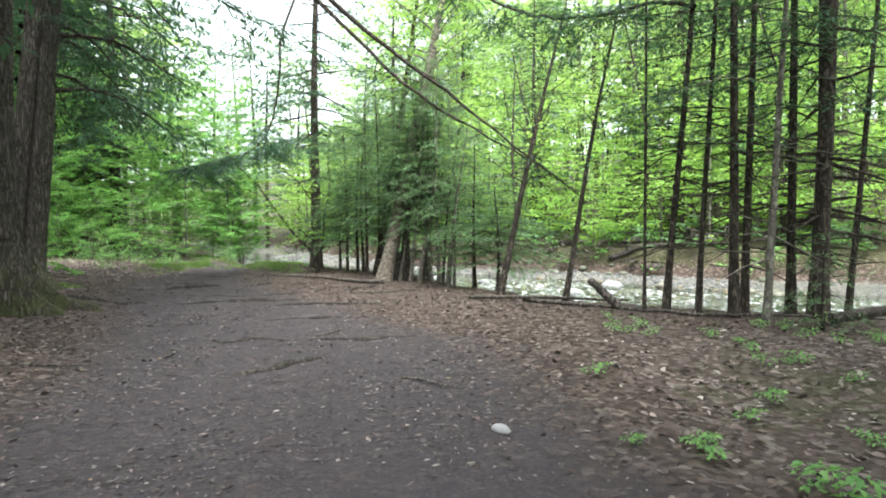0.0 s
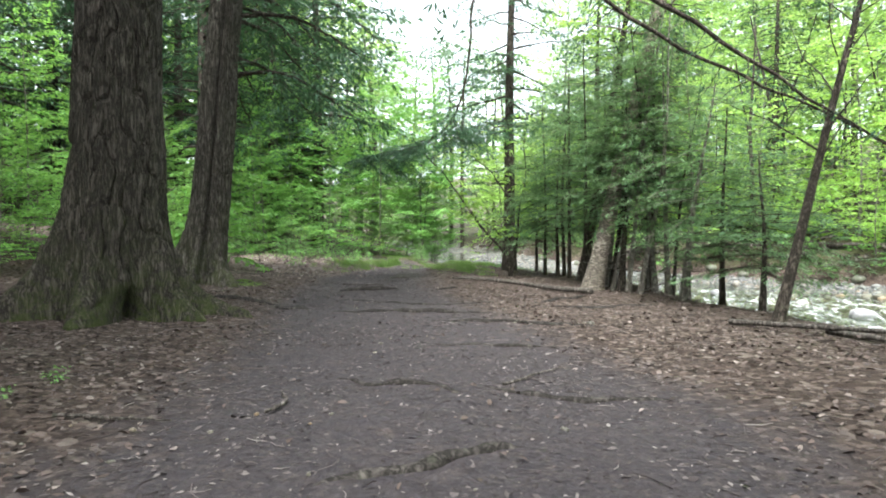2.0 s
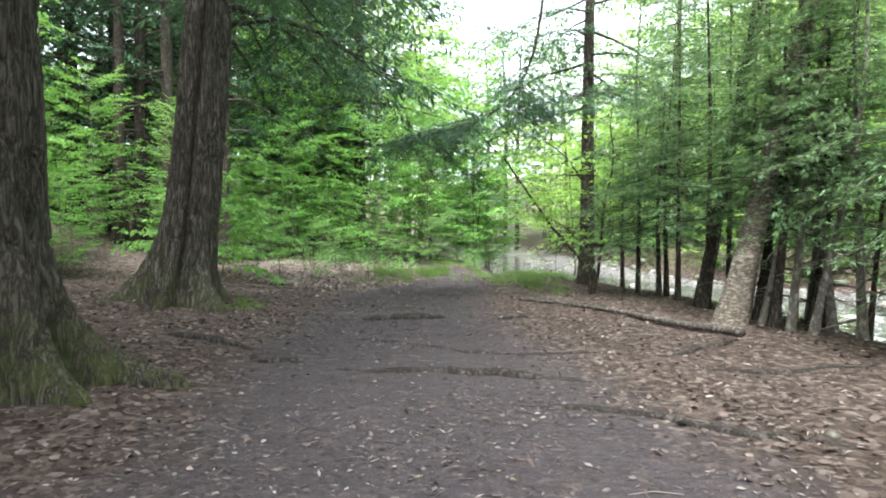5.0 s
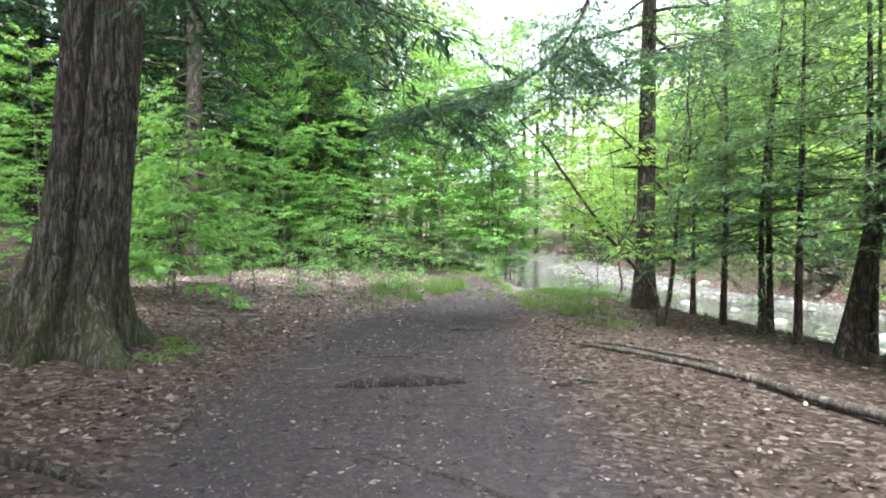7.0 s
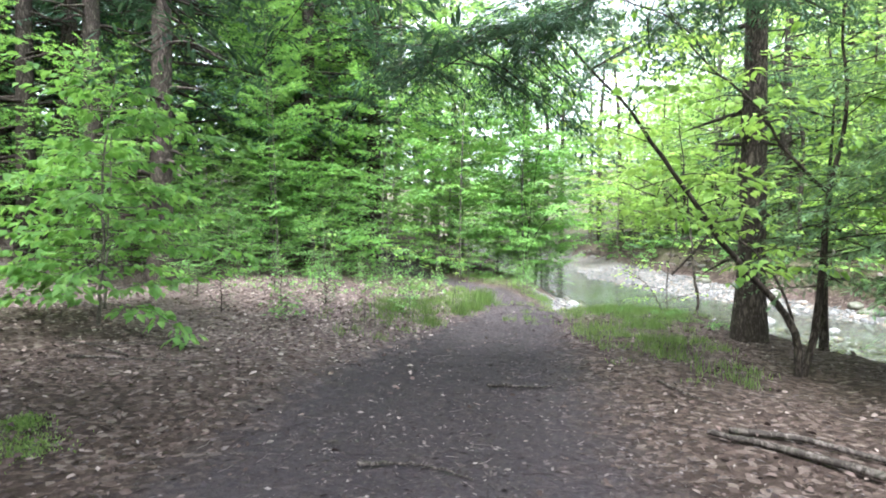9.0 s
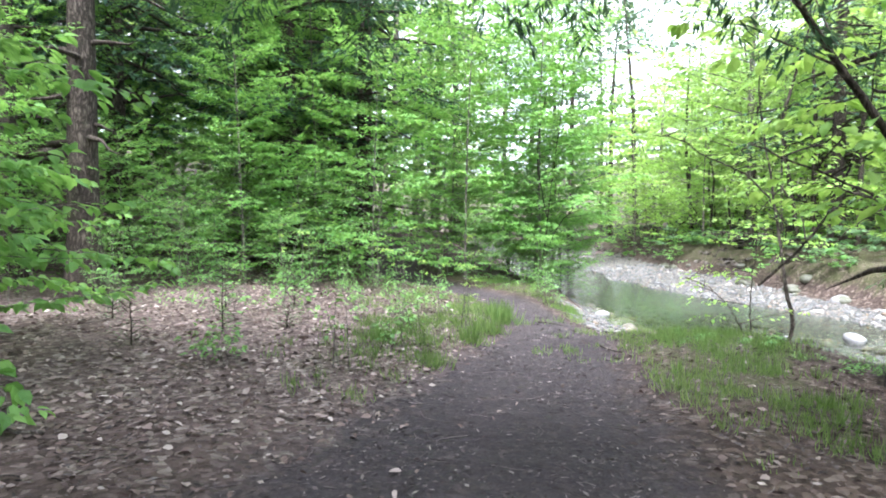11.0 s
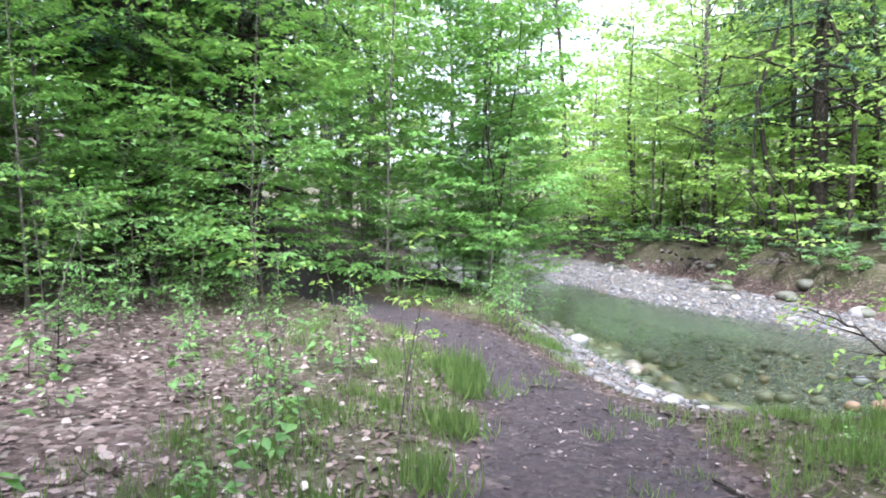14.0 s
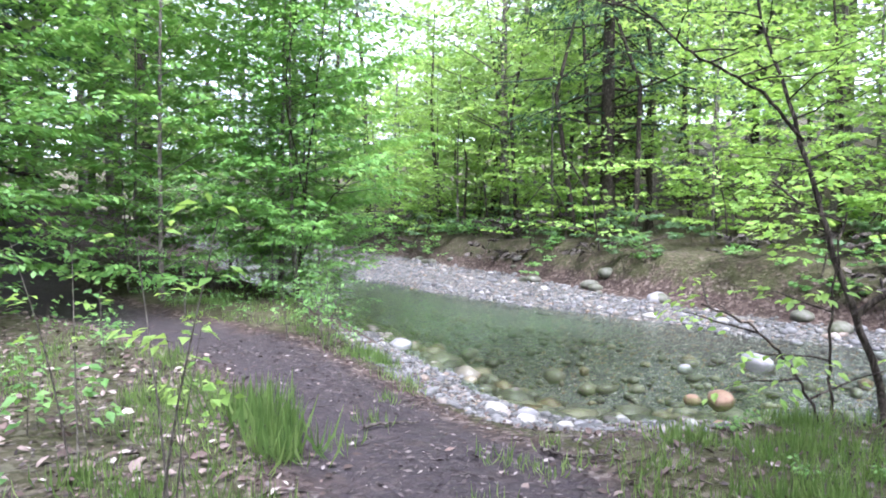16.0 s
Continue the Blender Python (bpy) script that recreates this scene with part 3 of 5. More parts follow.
def old_trunk(x, y, radius, tall, seed, flares, leanx, leany, label, seam=None, hollow=None, bark=BARK_BIG, taper=0.42):
    """A furrowed trunk with root flares at its foot."""
    na, nh = 340, 270
    ang = np.linspace(0, 2 * math.pi, na, endpoint=False)
    zs = np.concatenate([np.linspace(-0.35, 4.6, 225), np.linspace(4.65, tall, nh - 225)])
    A, Z = np.meshgrid(ang, zs)
    zz = np.clip(Z, 0, None)
    r = radius * (1 - taper * zz / tall) * (1 + 0.03 * np.sin(2 * A + 1))
    foot = np.zeros_like(r)
    for a, w, amp, drop in flares:
        da = (A - a + math.pi) % (2 * math.pi) - math.pi
        foot = np.maximum(foot, amp * np.exp(-(da / w) ** 2) * np.exp(-zz / drop))
    r = r + foot * (1.0 + 0.9 * np.clip(-Z, 0, 1)) + 0.14 * radius * np.exp(-zz / 0.6)
    if seam is not None:
        da = (A - seam + math.pi) % (2 * math.pi) - math.pi
        r *= 1 - 0.28 * np.exp(-(da / 0.13) ** 2)
    if hollow is not None:
        da = (A - hollow + math.pi) % (2 * math.pi) - math.pi
        r *= 1 - 0.6 * np.exp(-(da / 0.17) ** 2) * np.exp(-((Z - 0.06) / 0.2) ** 2)
    warp = 0.5 * round_noise(A, Z / 0.25, 24, seed + 1)
    plates = np.minimum(np.abs(round_noise(A + warp * 0.22, Z / 0.34, 34, seed + 2)) * 4.0, 1.0)
    chips = np.minimum(np.abs(round_noise(A + warp * 0.1, Z / 0.11, 70, seed + 3)) * 3.0, 1.0)
    r += 0.04 * radius / 0.45 * (plates - 0.8) + 0.014 * (chips - 0.7) + 0.025 * round_noise(A, Z / 0.8, 7, seed + 4)
    X = r * np.cos(A) + leanx * zz
    Y = r * np.sin(A) + leany * zz
    v = np.stack([X, Y, Z], -1).reshape(-1, 3)
    i, j = np.meshgrid(np.arange(nh - 1), np.arange(na), indexing="ij")
    q = np.stack([i * na + j, i * na + (j + 1) % na, (i + 1) * na + (j + 1) % na, (i + 1) * na + j], -1).reshape(-1, 4)
    moss = np.exp(-zz / 0.55).ravel()
    ob = thing("old_hemlock_tree", x, y, ground_at(x, y), label, "tree")
    part("trunk", mesh_from("trunk", v, q, True, {"moss": moss}), bark, ob, "furrowed grey-brown bark, mossy at the flared foot")
    return ob


BIG_AT, SECOND_AT = (-5.86, 7.4), (-7.86, 11.1)
BIG = old_trunk(BIG_AT[0], BIG_AT[1], 0.46, 11.0, 11, [(0.55, 0.16, 0.8, 0.3), (0.1, 0.2, 0.5, 0.45), (-1.22, 0.26, 0.42, 0.5), (-2.2, 0.22, 0.85, 0.5), (2.4, 0.3, 0.5, 0.4), (1.3, 0.3, 0.5, 0.4)],
                0.035, 0.0, "massive old hemlock with deeply furrowed bark and flared roots", hollow=-0.5)
SECOND = old_trunk(SECOND_AT[0], SECOND_AT[1], 0.34, 11.0, 31, [(-0.25, 0.28, 0.5, 0.3), (-1.2, 0.25, 0.34, 0.35), (-2.2, 0.3, 0.72, 0.4), (1.6, 0.4, 0.4, 0.4)],
                   0.1, 0.03, "old hemlock leaning a little, with a long seam in its bark", seam=-1.0, bark=BARK_SEAM, taper=0.6)

# ---------------------------------------------------------------- trunks along the bank
NEEDLE = dict(elev=-3, rise=-0.15, droop=0.15, flat=0.2, splay=1.1)
tree("hemlock_tree", -3.72, 17.5, "slender straight hemlock with dark bark beside the stream", "tree", BARK_DARK, NEEDLES, 41, 0.26, split=True, tall=12, r0=0.16, sides=14, leanx=0.015,
     bare=0.3, limbs=52, reach=2.2, top=0.15, shape=0.6, twigs=0.2, leaves=48, half=0.26, size=0.12, twig_len=0.7, dead=14, **NEEDLE)
tree("birch_tree", -1.3, 12.75, "leaning birch with peeling tan bark on the bank", "tree", BARK_BIRCH, LEAF_LIME, 42, 0.6, split=True, tall=10, r0=0.15, sides=14, leanx=0.215, leany=0.1, bare=0.42, limbs=42, reach=2.6, elev=30, leaves=40, half=0.34, size=0.095)
tree("birch_tree", -1.6, 14.2, "dark forked birch behind its leaning neighbour", "tree", BARK_DARK, LEAF_LIME, 43, 0.6, split=True, tall=10, r0=0.095, sides=10, leanx=0.16, leany=0.03, bare=0.42, limbs=42, reach=2.6, elev=30, leaves=40, half=0.34, size=0.095)
stem_rng = np.random.default_rng(44)
for i in range(15):
    f = i / 14
    x, y = -1.15 + 1.35 * f + stem_rng.normal(0, 0.12), 13.0 - 1.4 * f + stem_rng.uniform(-0.1, 1.1)
    tree("hemlock_sapling", x, y, "thin young hemlock in a clump on the bank", "tree", BARK_GREY if i % 3 else BARK_DARK, NEEDLES_SOFT, 100 + i, 0.22, group="clump of young hemlocks",
         tall=stem_rng.uniform(3.0, 5.5), r0=stem_rng.uniform(0.03, 0.062), sides=7, leanx=stem_rng.normal(0.08, 0.07), leany=stem_rng.normal(0, 0.04), bare=0.34, limbs=32, reach=1.3, top=0.2, shape=0.7,
         twigs=0.15, leaves=30, half=0.17, size=0.09, twig_len=0.4, dead=6, curve=0.06, **NEEDLE)
for x, y, tall in [(-2.6, 16.2, 4.2), (-2.2, 15.4, 3.4), (-0.4, 14.6, 4.5), (-3.0, 17.4, 3.0), (0.6, 11.6, 3.0), (1.0, 11.0, 2.2), (-2.1, 15.7, 4.6), (-1.2, 15.1, 4.8), (-1.9, 14.9, 4.4), (-1.5, 14.0, 4.9), (-0.8, 13.7, 4.1), (-0.3, 13.1, 4.7)]:
    tree("hemlock_sapling", x, y, "bushy young hemlock with soft blue-green needles", "tree", BARK_DARK, NEEDLES_SOFT, int(tall * 77), 0.22, group="bushy young hemlocks on the bank", tall=tall, r0=0.045, sides=7, bare=0.27, limbs=46, reach=1.45, top=0.15, shape=0.7,
         twigs=0.14, leaves=42, half=0.18, size=0.09, twig_len=0.45, curve=0.06, **NEEDLE)
tree("forked_sapling", 0.85, 9.45, "brown forked sapling leaning over the water's edge", "tree", BARK_DARK, LEAF_LIME, 45, 0.6, split=True, tall=5.5, r0=0.06, leanx=0.24, leany=0.1, bare=0.3, limbs=16, reach=1.5, elev=40, leaves=12, half=0.2, size=0.075)
tree("leaning_sapling", 1.7, 8.5, "thin dark sapling leaning over the water's edge", "tree", BARK_DARK, LEAF_LIME, 46, 0.6, split=True, tall=5.8, r0=0.045, leanx=0.2, leany=0.1, bare=0.45, limbs=14, reach=1.2, elev=35, leaves=12, half=0.2, size=0.075)
for i, (x, y, r, lx, bark) in enumerate([(2.52, 7.5, 0.022, 0.01, BARK_DARK), (2.8, 7.55, 0.046, 0.075, BARK_DARK), (3.15, 7.4, 0.036, 0.045, BARK_DARK), (3.4, 7.0, 0.056, 0.01, BARK_DARK), (3.62, 7.2, 0.05, 0.03, BARK_DARK),
                                         (3.62, 6.7, 0.042, 0.075, BARK_GREY), (4.3, 7.4, 0.058, 0.01, BARK_DARK), (4.32, 6.9, 0.1, 0.035, BARK_DARK), (4.6, 7.3, 0.062, 0.01, BARK_DARK), (5.2, 7.7, 0.042, 0.1, BARK_DARK),
                                         (6.6, 6.6, 0.12, 0.03, BARK_DARK), (6.1, 4.8, 0.1, -0.02, BARK_DARK)]):
    tree("hemlock_tree", x, y, "slender dark hemlock with dead lower twigs on the bank" if bark is BARK_DARK else "slender pale grey trunk among the dark hemlocks", "tree", bark, NEEDLES, 200 + i, 0.22, group="hemlocks on the bank",
         tall=9 + i % 4, r0=r, sides=9, leanx=lx, leany=0.02, bare=0.24, limbs=36, reach=2.1, top=0.2, shape=0.6, twigs=0.2, leaves=24, half=0.24, size=0.11, twig_len=0.65, dead=22, **NEEDLE)
tree("hemlock_sapling", 3.75, 5.9, "low bright hemlock sapling at the edge of the litter", "tree", BARK_DARK, NEEDLES_SOFT, 251, 0.2, tall=1.1, r0=0.02, sides=6, bare=0.06, limbs=26, reach=0.75, top=0.2, twigs=0.1, leaves=34, half=0.1, size=0.06, twig_len=0.25, curve=0.03, **NEEDLE)

# ---------------------------------------------------------------- understory by the trail's bend
SAP = dict(bare=0.05, top=0.5, rise=-0.05, droop=0.4, flat=0.3, shape=0.35)
beech = []
for i, (x, y, tall, reach, limbs, leaf) in enumerate([(-10.3, 24.0, 6.5, 2.2, 40, LEAF_BEECH), (-11.6, 22.3, 4.6, 1.9, 32, LEAF_BEECH), (-9.2, 25.6, 7.5, 2.4, 44, LEAF_BEECH), (-10.9, 21.4, 2.4, 1.2, 24, LEAF_SHRUB)]):
    beech.append(tree("beech_sapling" if i < 3 else "leafy_shrub", x, y, "young beech in fresh green leaf beside the trail" if i < 3 else "dense green shrub at the edge of the woods", "tree" if i < 3 else "shrub", BARK_GREY, leaf, 300 + i, 0.55,
                      group="young beeches by the trail" if i < 3 else "shrubs at the wood's edge", tall=tall, r0=0.0055 * tall, limbs=limbs, reach=reach, elev=24, twigs=0.22, leaves=54 if i < 3 else 34, half=0.27, size=0.105 if i < 3 else 0.075, twig_len=0.75, leanx=0.03, leany=-0.02, **SAP))
place_rng = np.random.default_rng(5)
for k, (x, y, s) in enumerate([(-8.75, 24.6, 0.8), (-8.6, 25.7, 0.78), (-9.2, 27.0, 0.9), (-13.8, 23.2, 1.1), (-11.8, 26.4, 1.1), (-14.0, 21.2, 0.9), (-14.8, 25.4, 1.1), (-10.6, 27.6, 1.1), (-15.6, 22.8, 1.0), (-16.5, 19.5, 0.9), (-14.4, 18.8, 0.6), (-17.5, 26.5, 1.2),
                             (-12.8, 20.0, 0.6), (-18.5, 22.5, 1.1), (-13.6, 16.4, 0.55), (-15.0, 15.2, 0.7), (-16.8, 12.5, 0.8), (-14.2, 10.6, 0.65), (-16.0, 8.0, 0.8), (-13.2, 7.2, 0.6), (-12.4, 28.9, 1.1), (-20, 30, 1.3), (-16, 29.5, 1.2),
                             (-15, 4, 0.8), (-22.5, 27, 1.2), (-11.6, 10.2, 0.55), (-12.8, 9.0, 0.65), (-13.6, 12.2, 0.75), (-12.2, 12.4, 0.5)]):
    plant(beech[k % 3], x, y, place_rng.uniform(0, 360), s * place_rng.uniform(0.9, 1.1))
for x, y, s in [(-9.6, 23.0, 0.6), (-9.0, 24.4, 0.7), (-8.5, 23.6, 0.45), (-12.2, 20.8, 0.9), (-13.3, 19.0, 0.8), (-12.4, 18.4, 0.55), (-14.6, 17.4, 0.9), (-13.0, 22.6, 1.0), (-15.4, 20.6, 1.1), (-11.6, 19.6, 0.5), (-14.2, 14.0, 0.7),
                (-15.6, 17.6, 1.2), (-17.2, 15.2, 1.1), (-9.4, 26.4, 0.8), (-12, 16.9, 0.4), (-12.0, 11.2, 0.9), (-13.2, 8.0, 0.9), (-11.0, 8.6, 0.5), (-16.8, 23.8, 1.2), (-8.3, 25.2, 0.7), (-9.3, 25.0, 1.0), (-10.0, 26.0, 1.2), (-11.0, 24.6, 1.1), (-9.0, 27.0, 1.0), (-13.8, 20.2, 1.0), (-14.6, 23.0, 1.2)]:
    plant(beech[3], x, y, place_rng.uniform(0, 360), s)

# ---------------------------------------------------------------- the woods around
oak = [tree("broadleaf_tree", -4.5 + 5.5 * i, 35.5 + 2 * i, "tall broadleaf tree across the stream, spring leaves paled for haze", "tree", BARK_GREY, LEAF_HAZE, 400 + i, 0.7, group="trees across the stream", tall=13 + 2 * i, r0=0.15, bare=0.2, limbs=70,
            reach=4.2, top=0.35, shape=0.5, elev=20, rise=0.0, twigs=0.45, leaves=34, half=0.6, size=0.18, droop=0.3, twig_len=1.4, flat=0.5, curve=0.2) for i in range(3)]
hem = [tree("hemlock_tree", -14.75 + 0.9 * i, 23.5 + 1.9 * i, "tall dark hemlock with drooping boughs", "tree", BARK_DARK, NEEDLES, 420 + i, 0.32, group="hemlocks in the woods", tall=16 + 2 * i, r0=0.26, sides=9, bare=0.2, limbs=92, reach=4.4, top=0.12, shape=0.65,
            elev=-4, rise=-0.14, twigs=0.45, leaves=40, half=0.5, size=0.2, droop=0.25, twig_len=1.4, dead=16, flat=0.25, splay=1.1) for i in range(2)]
high = tree("hemlock_tree", -13.0, 17.2, "old hemlock with a bare dark trunk on the slope", "tree", BARK_DARK, NEEDLES, 430, 0.32, group="hemlocks in the woods", tall=17, r0=0.21, sides=10, bare=0.42, limbs=46, reach=3.2, top=0.15, shape=0.65,
            elev=-4, rise=-0.14, twigs=0.5, leaves=30, half=0.5, size=0.2, droop=0.25, twig_len=1.3, dead=30, flat=0.25, splay=1.1)
for x, y, s in [(-14.8, 17.2, 0.95), (-16.1, 16.7, 0.9), (-16.9, 18.0, 1.0), (-16.2, 27.6, 1.3)]:
    plant(high, x, y, place_rng.uniform(0, 360), s)
young = tree("maple_sapling", 1.2, 26.5, "slim young maple in yellow-green leaf on the far bank", "tree", BARK_GREY, LEAF_LIME, 440, 0.7, group="saplings on the far bank", tall=5.5, r0=0.045, bare=0.12, limbs=38, reach=2.5, top=0.35, shape=0.5, elev=18, rise=0, twigs=0.36, leaves=26,
             half=0.42, size=0.135, droop=0.3, twig_len=1.0, flat=0.45)
for x, y, s in [(4.5, 33, 0.9), (9, 28, 1.0), (1, 45, 1.2), (12, 34, 1.1), (15, 23, 1.0), (18, 29, 1.2), (9, 22, 0.7), (12, 18, 0.8), (22, 18, 1.1), (15, 15.5, 0.8), (-2, 47, 1.2), (-21.5, 47, 1.0), (25, 12, 1.2), (20, 10, 1.0), (30, 22, 1.3),
                (6, 39, 1.1), (10, 48, 1.4), (28, 40, 1.5), (40, 15, 1.4), (35, 5, 1.3), (28, -8, 1.3), (-26, 6, 1.0), (-30, -8, 1.1), (-13, 52, 0.9), (-7, 50, 0.85)]:
    plant(oak[place_rng.integers(3)], x, y, place_rng.uniform(0, 360), s * place_rng.uniform(0.9, 1.1))
# The last six stand out of view by the start, added to shade the trail.
for x, y, s in [(-2.5, 31.2, 0.8), (4.2, 27.4, 0.7), (9.5, 24, 0.9), (-16.6, 20.3, 1.0), (-19.1, 20.0, 0.9), (-21.2, 20.6, 1.0), (-20.9, 18.8, 1.0), (-18, 14.5, 0.9), (-22, 15, 1.0), (-17.5, 25, 1.0), (-20, 10, 1.0), (-27, 12, 1.1), (-26, 28, 1.2), (-21.5, 33, 1.1),
                (-17, 5, 1.0), (-23, 2, 1.1), (-12, -3, 1.0), (-6, -8, 1.0), (5, -6, 1.0), (12, -2, 1.0), (9.5, 2.0, 0.9), (-18, -6, 1.1), (-2, -16, 1.1), (16, -12, 1.2), (-14.5, 1.5, 1.0), (-31, 20, 1.2), (1.5, 41, 1.0), (14, 29, 1.1), (-30, 42, 1.3), (-4.6, -1.2, 0.9), (3.4, -1.8, 0.9), (-9.8, 3.4, 0.9), (4.4, 1.2, 1.0), (-4.9, 2.8, 1.0), (0.6, -4.2, 1.0)]:
    plant(hem[place_rng.integers(2)], x, y, place_rng.uniform(0, 360), s * place_rng.uniform(0.9, 1.1))
for x, y, s in [(-1.0, 28.8, 0.9), (3.2, 24.4, 1.0), (5.4, 22.4, 0.9), (-3.8, 31.6, 1.0), (-6.0, 35.4, 1.1), (7.5, 20.6, 0.9), (8.2, 18.4, 1.0), (10.6, 16.6, 1.0), (0.4, 31.5, 1.2), (3.0, 29.5, 1.2), (6.8, 25.5, 1.2), (13, 13.6, 1.0), (-6.6, 37.5, 1.1),
                (-9.0, 39.5, 1.1), (16, 12, 1.1), (19, 14.5, 1.2), (10.5, 20.0, 1.2), (-2.2, 34, 1.2), (12.5, 24, 1.4), (-8.2, 42.5, 1.2), (-20, 43, 1.2), (5, 19.8, 0.5), (22, 9, 1.2)]:
    plant(young, x, y, place_rng.uniform(0, 360), s * place_rng.uniform(0.9, 1.15))


def far_woods(name, label, spots, leaf, bark, seed, size, count, wide, elev=0.2, per=14):
    """Crowns and trunks of the woods far off, joined: each crown is many small layered sprays."""
    rng = np.random.default_rng(seed)
    fol, stems = Foliage(), Tubes()
    for x, y, tall in spots:
        z = ground_at(x, y)
        stems.add([(x, y, z - 0.3), (x + rng.normal(0, 0.2), y, z + tall * 0.5), (x + rng.normal(0, 0.5), y, z + tall * 0.95)], [0.011 * tall, 0.008 * tall, 0.02], 5)
        for _ in range(count):
            w = rng.random() ** 0.8
            a, r = rng.uniform(0, 6.28), wide * (1.05 - w) ** 0.5 * rng.uniform(0.25, 1.0)
            d = np.array([math.cos(a), math.sin(a), elev])
            fol.fan(rng, np.array([x, y, z + tall * (0.06 + 0.92 * w)]) + d * r, d, min(1.5, tall * 0.4), min(0.8, tall * 0.22), per, size, 0.3, 0.45)
    part("far_trunks", stems.mesh("far_trunks"), bark, tagged(part(name, fol.mesh(name, 0.7, 0), leaf), label, "woods", kind="stuff"))


def ring(rng, n, a0, a1, r0, r1, tall):
    """Spots between two bearings (degrees, from north to the left) seen from the middle of the walk."""
    out = []
    for _ in range(n):
        a, r = radians(rng.uniform(a0, a1)), rng.uniform(r0, r1)
        x, y = -4 - r * math.sin(a), 10 + r * math.cos(a)
        dn, bank, df, bar, *_ = lay(np.array([x]), np.array([y]))
        if dn[0] > 3 or df[0] > bar[0] + 3:
            out.append((x, y, tall * rng.uniform(0.8, 1.15)))
    return out


wood_rng = np.random.default_rng(91)
far_woods("far_spring_woods", "far spring woods on the slopes, leaves paled for haze", ring(wood_rng, 95, -120, -4, 28, 62, 17) + ring(wood_rng, 40, -6, 28, 30, 60, 9) + ring(wood_rng, 34, 24, 50, 26, 55, 14), LEAF_HAZE, BARK_GREY, 92, 0.36, 42, 3.6, per=40)
far_woods("far_hemlock_woods", "far dark hemlock woods on the slope", ring(wood_rng, 60, 34, 150, 24, 60, 15) + ring(wood_rng, 34, 150, 240, 22, 55, 15) + ring(wood_rng, 40, 36, 110, 26, 46, 16), NEEDLES, BARK_DARK, 93, 0.38, 46, 3.2, -0.1, 30)
far_woods("far_hazy_conifers", "tall conifers far behind the stream, needles greyed for haze", ring(wood_rng, 26, -60, -8, 26, 58, 17) + [(-16.8, 37.5, 15.0), (-18.2, 41.5, 17.0), (-9.8, 45.5, 14.0), (-20.5, 43.0, 17.0), (-13.5, 46.0, 16.0), (-15.8, 50.5, 18.0), (-18.5, 54.0, 19.0), (-21.5, 57.0, 19.0), (-12.0, 50.0, 15.0)], NEEDLES_HAZE, BARK_DARK, 98, 0.3, 56, 3.0, -0.15, 30)
far_woods("far_understory", "green beech thickets deeper in the woods", ring(wood_rng, 70, 34, 110, 19, 36, 6.0), LEAF_BEECH, BARK_GREY, 99, 0.2, 44, 2.0, 0.15, 28)


def along_far_bank(rng, n, lo, hi, tall):
    """Spots on the far bank, a few metres behind the gravel bar."""
    out = []
    while len(out) < n:
        x, y = rng.uniform(-16, 20), rng.uniform(11, 44)
        dn, bank, df, bar, *_ = lay(np.array([x]), np.array([y]))
        if bar[0] + lo < df[0] < bar[0] + hi:
            out.append((x, y, tall * rng.uniform(0.5, 1.3)))
    return out


far_woods("far_bank_saplings", "thin grey-stemmed saplings behind the far bank, leaves paled for haze", along_far_bank(wood_rng, 60, 1.5, 9, 7.0), LEAF_HAZE, BARK_DARK, 101, 0.14, 18, 1.3, 0.2, 24)
far_woods("far_bank_shrubs", "low fresh green shrubs along the far bank", along_far_bank(wood_rng, 130, 0.5, 7, 1.5), LEAF_LIME, BARK_DARK, 94, 0.13, 9, 0.7, per=28)
far_woods("far_bank_brush", "low dark green brush along the far bank", along_far_bank(wood_rng, 60, 0.3, 4, 0.9), NEEDLES_SOFT, BARK_DARK, 95, 0.12, 9, 0.7, per=28)
far_woods("far_bank_ferns", "ferns and low brush on the face of the far bank", along_far_bank(wood_rng, 110, -0.15, 1.6, 0.55), LEAF_SHRUB, BARK_DARK, 96, 0.09, 7, 0.35, per=20)
far_woods("far_bank_dead_brush", "brown dead brush on the face of the far bank", along_far_bank(wood_rng, 70, -0.1, 2.2, 0.6), WOOD_DEAD, WOOD_DEAD, 97, 0.16, 6, 0.45)

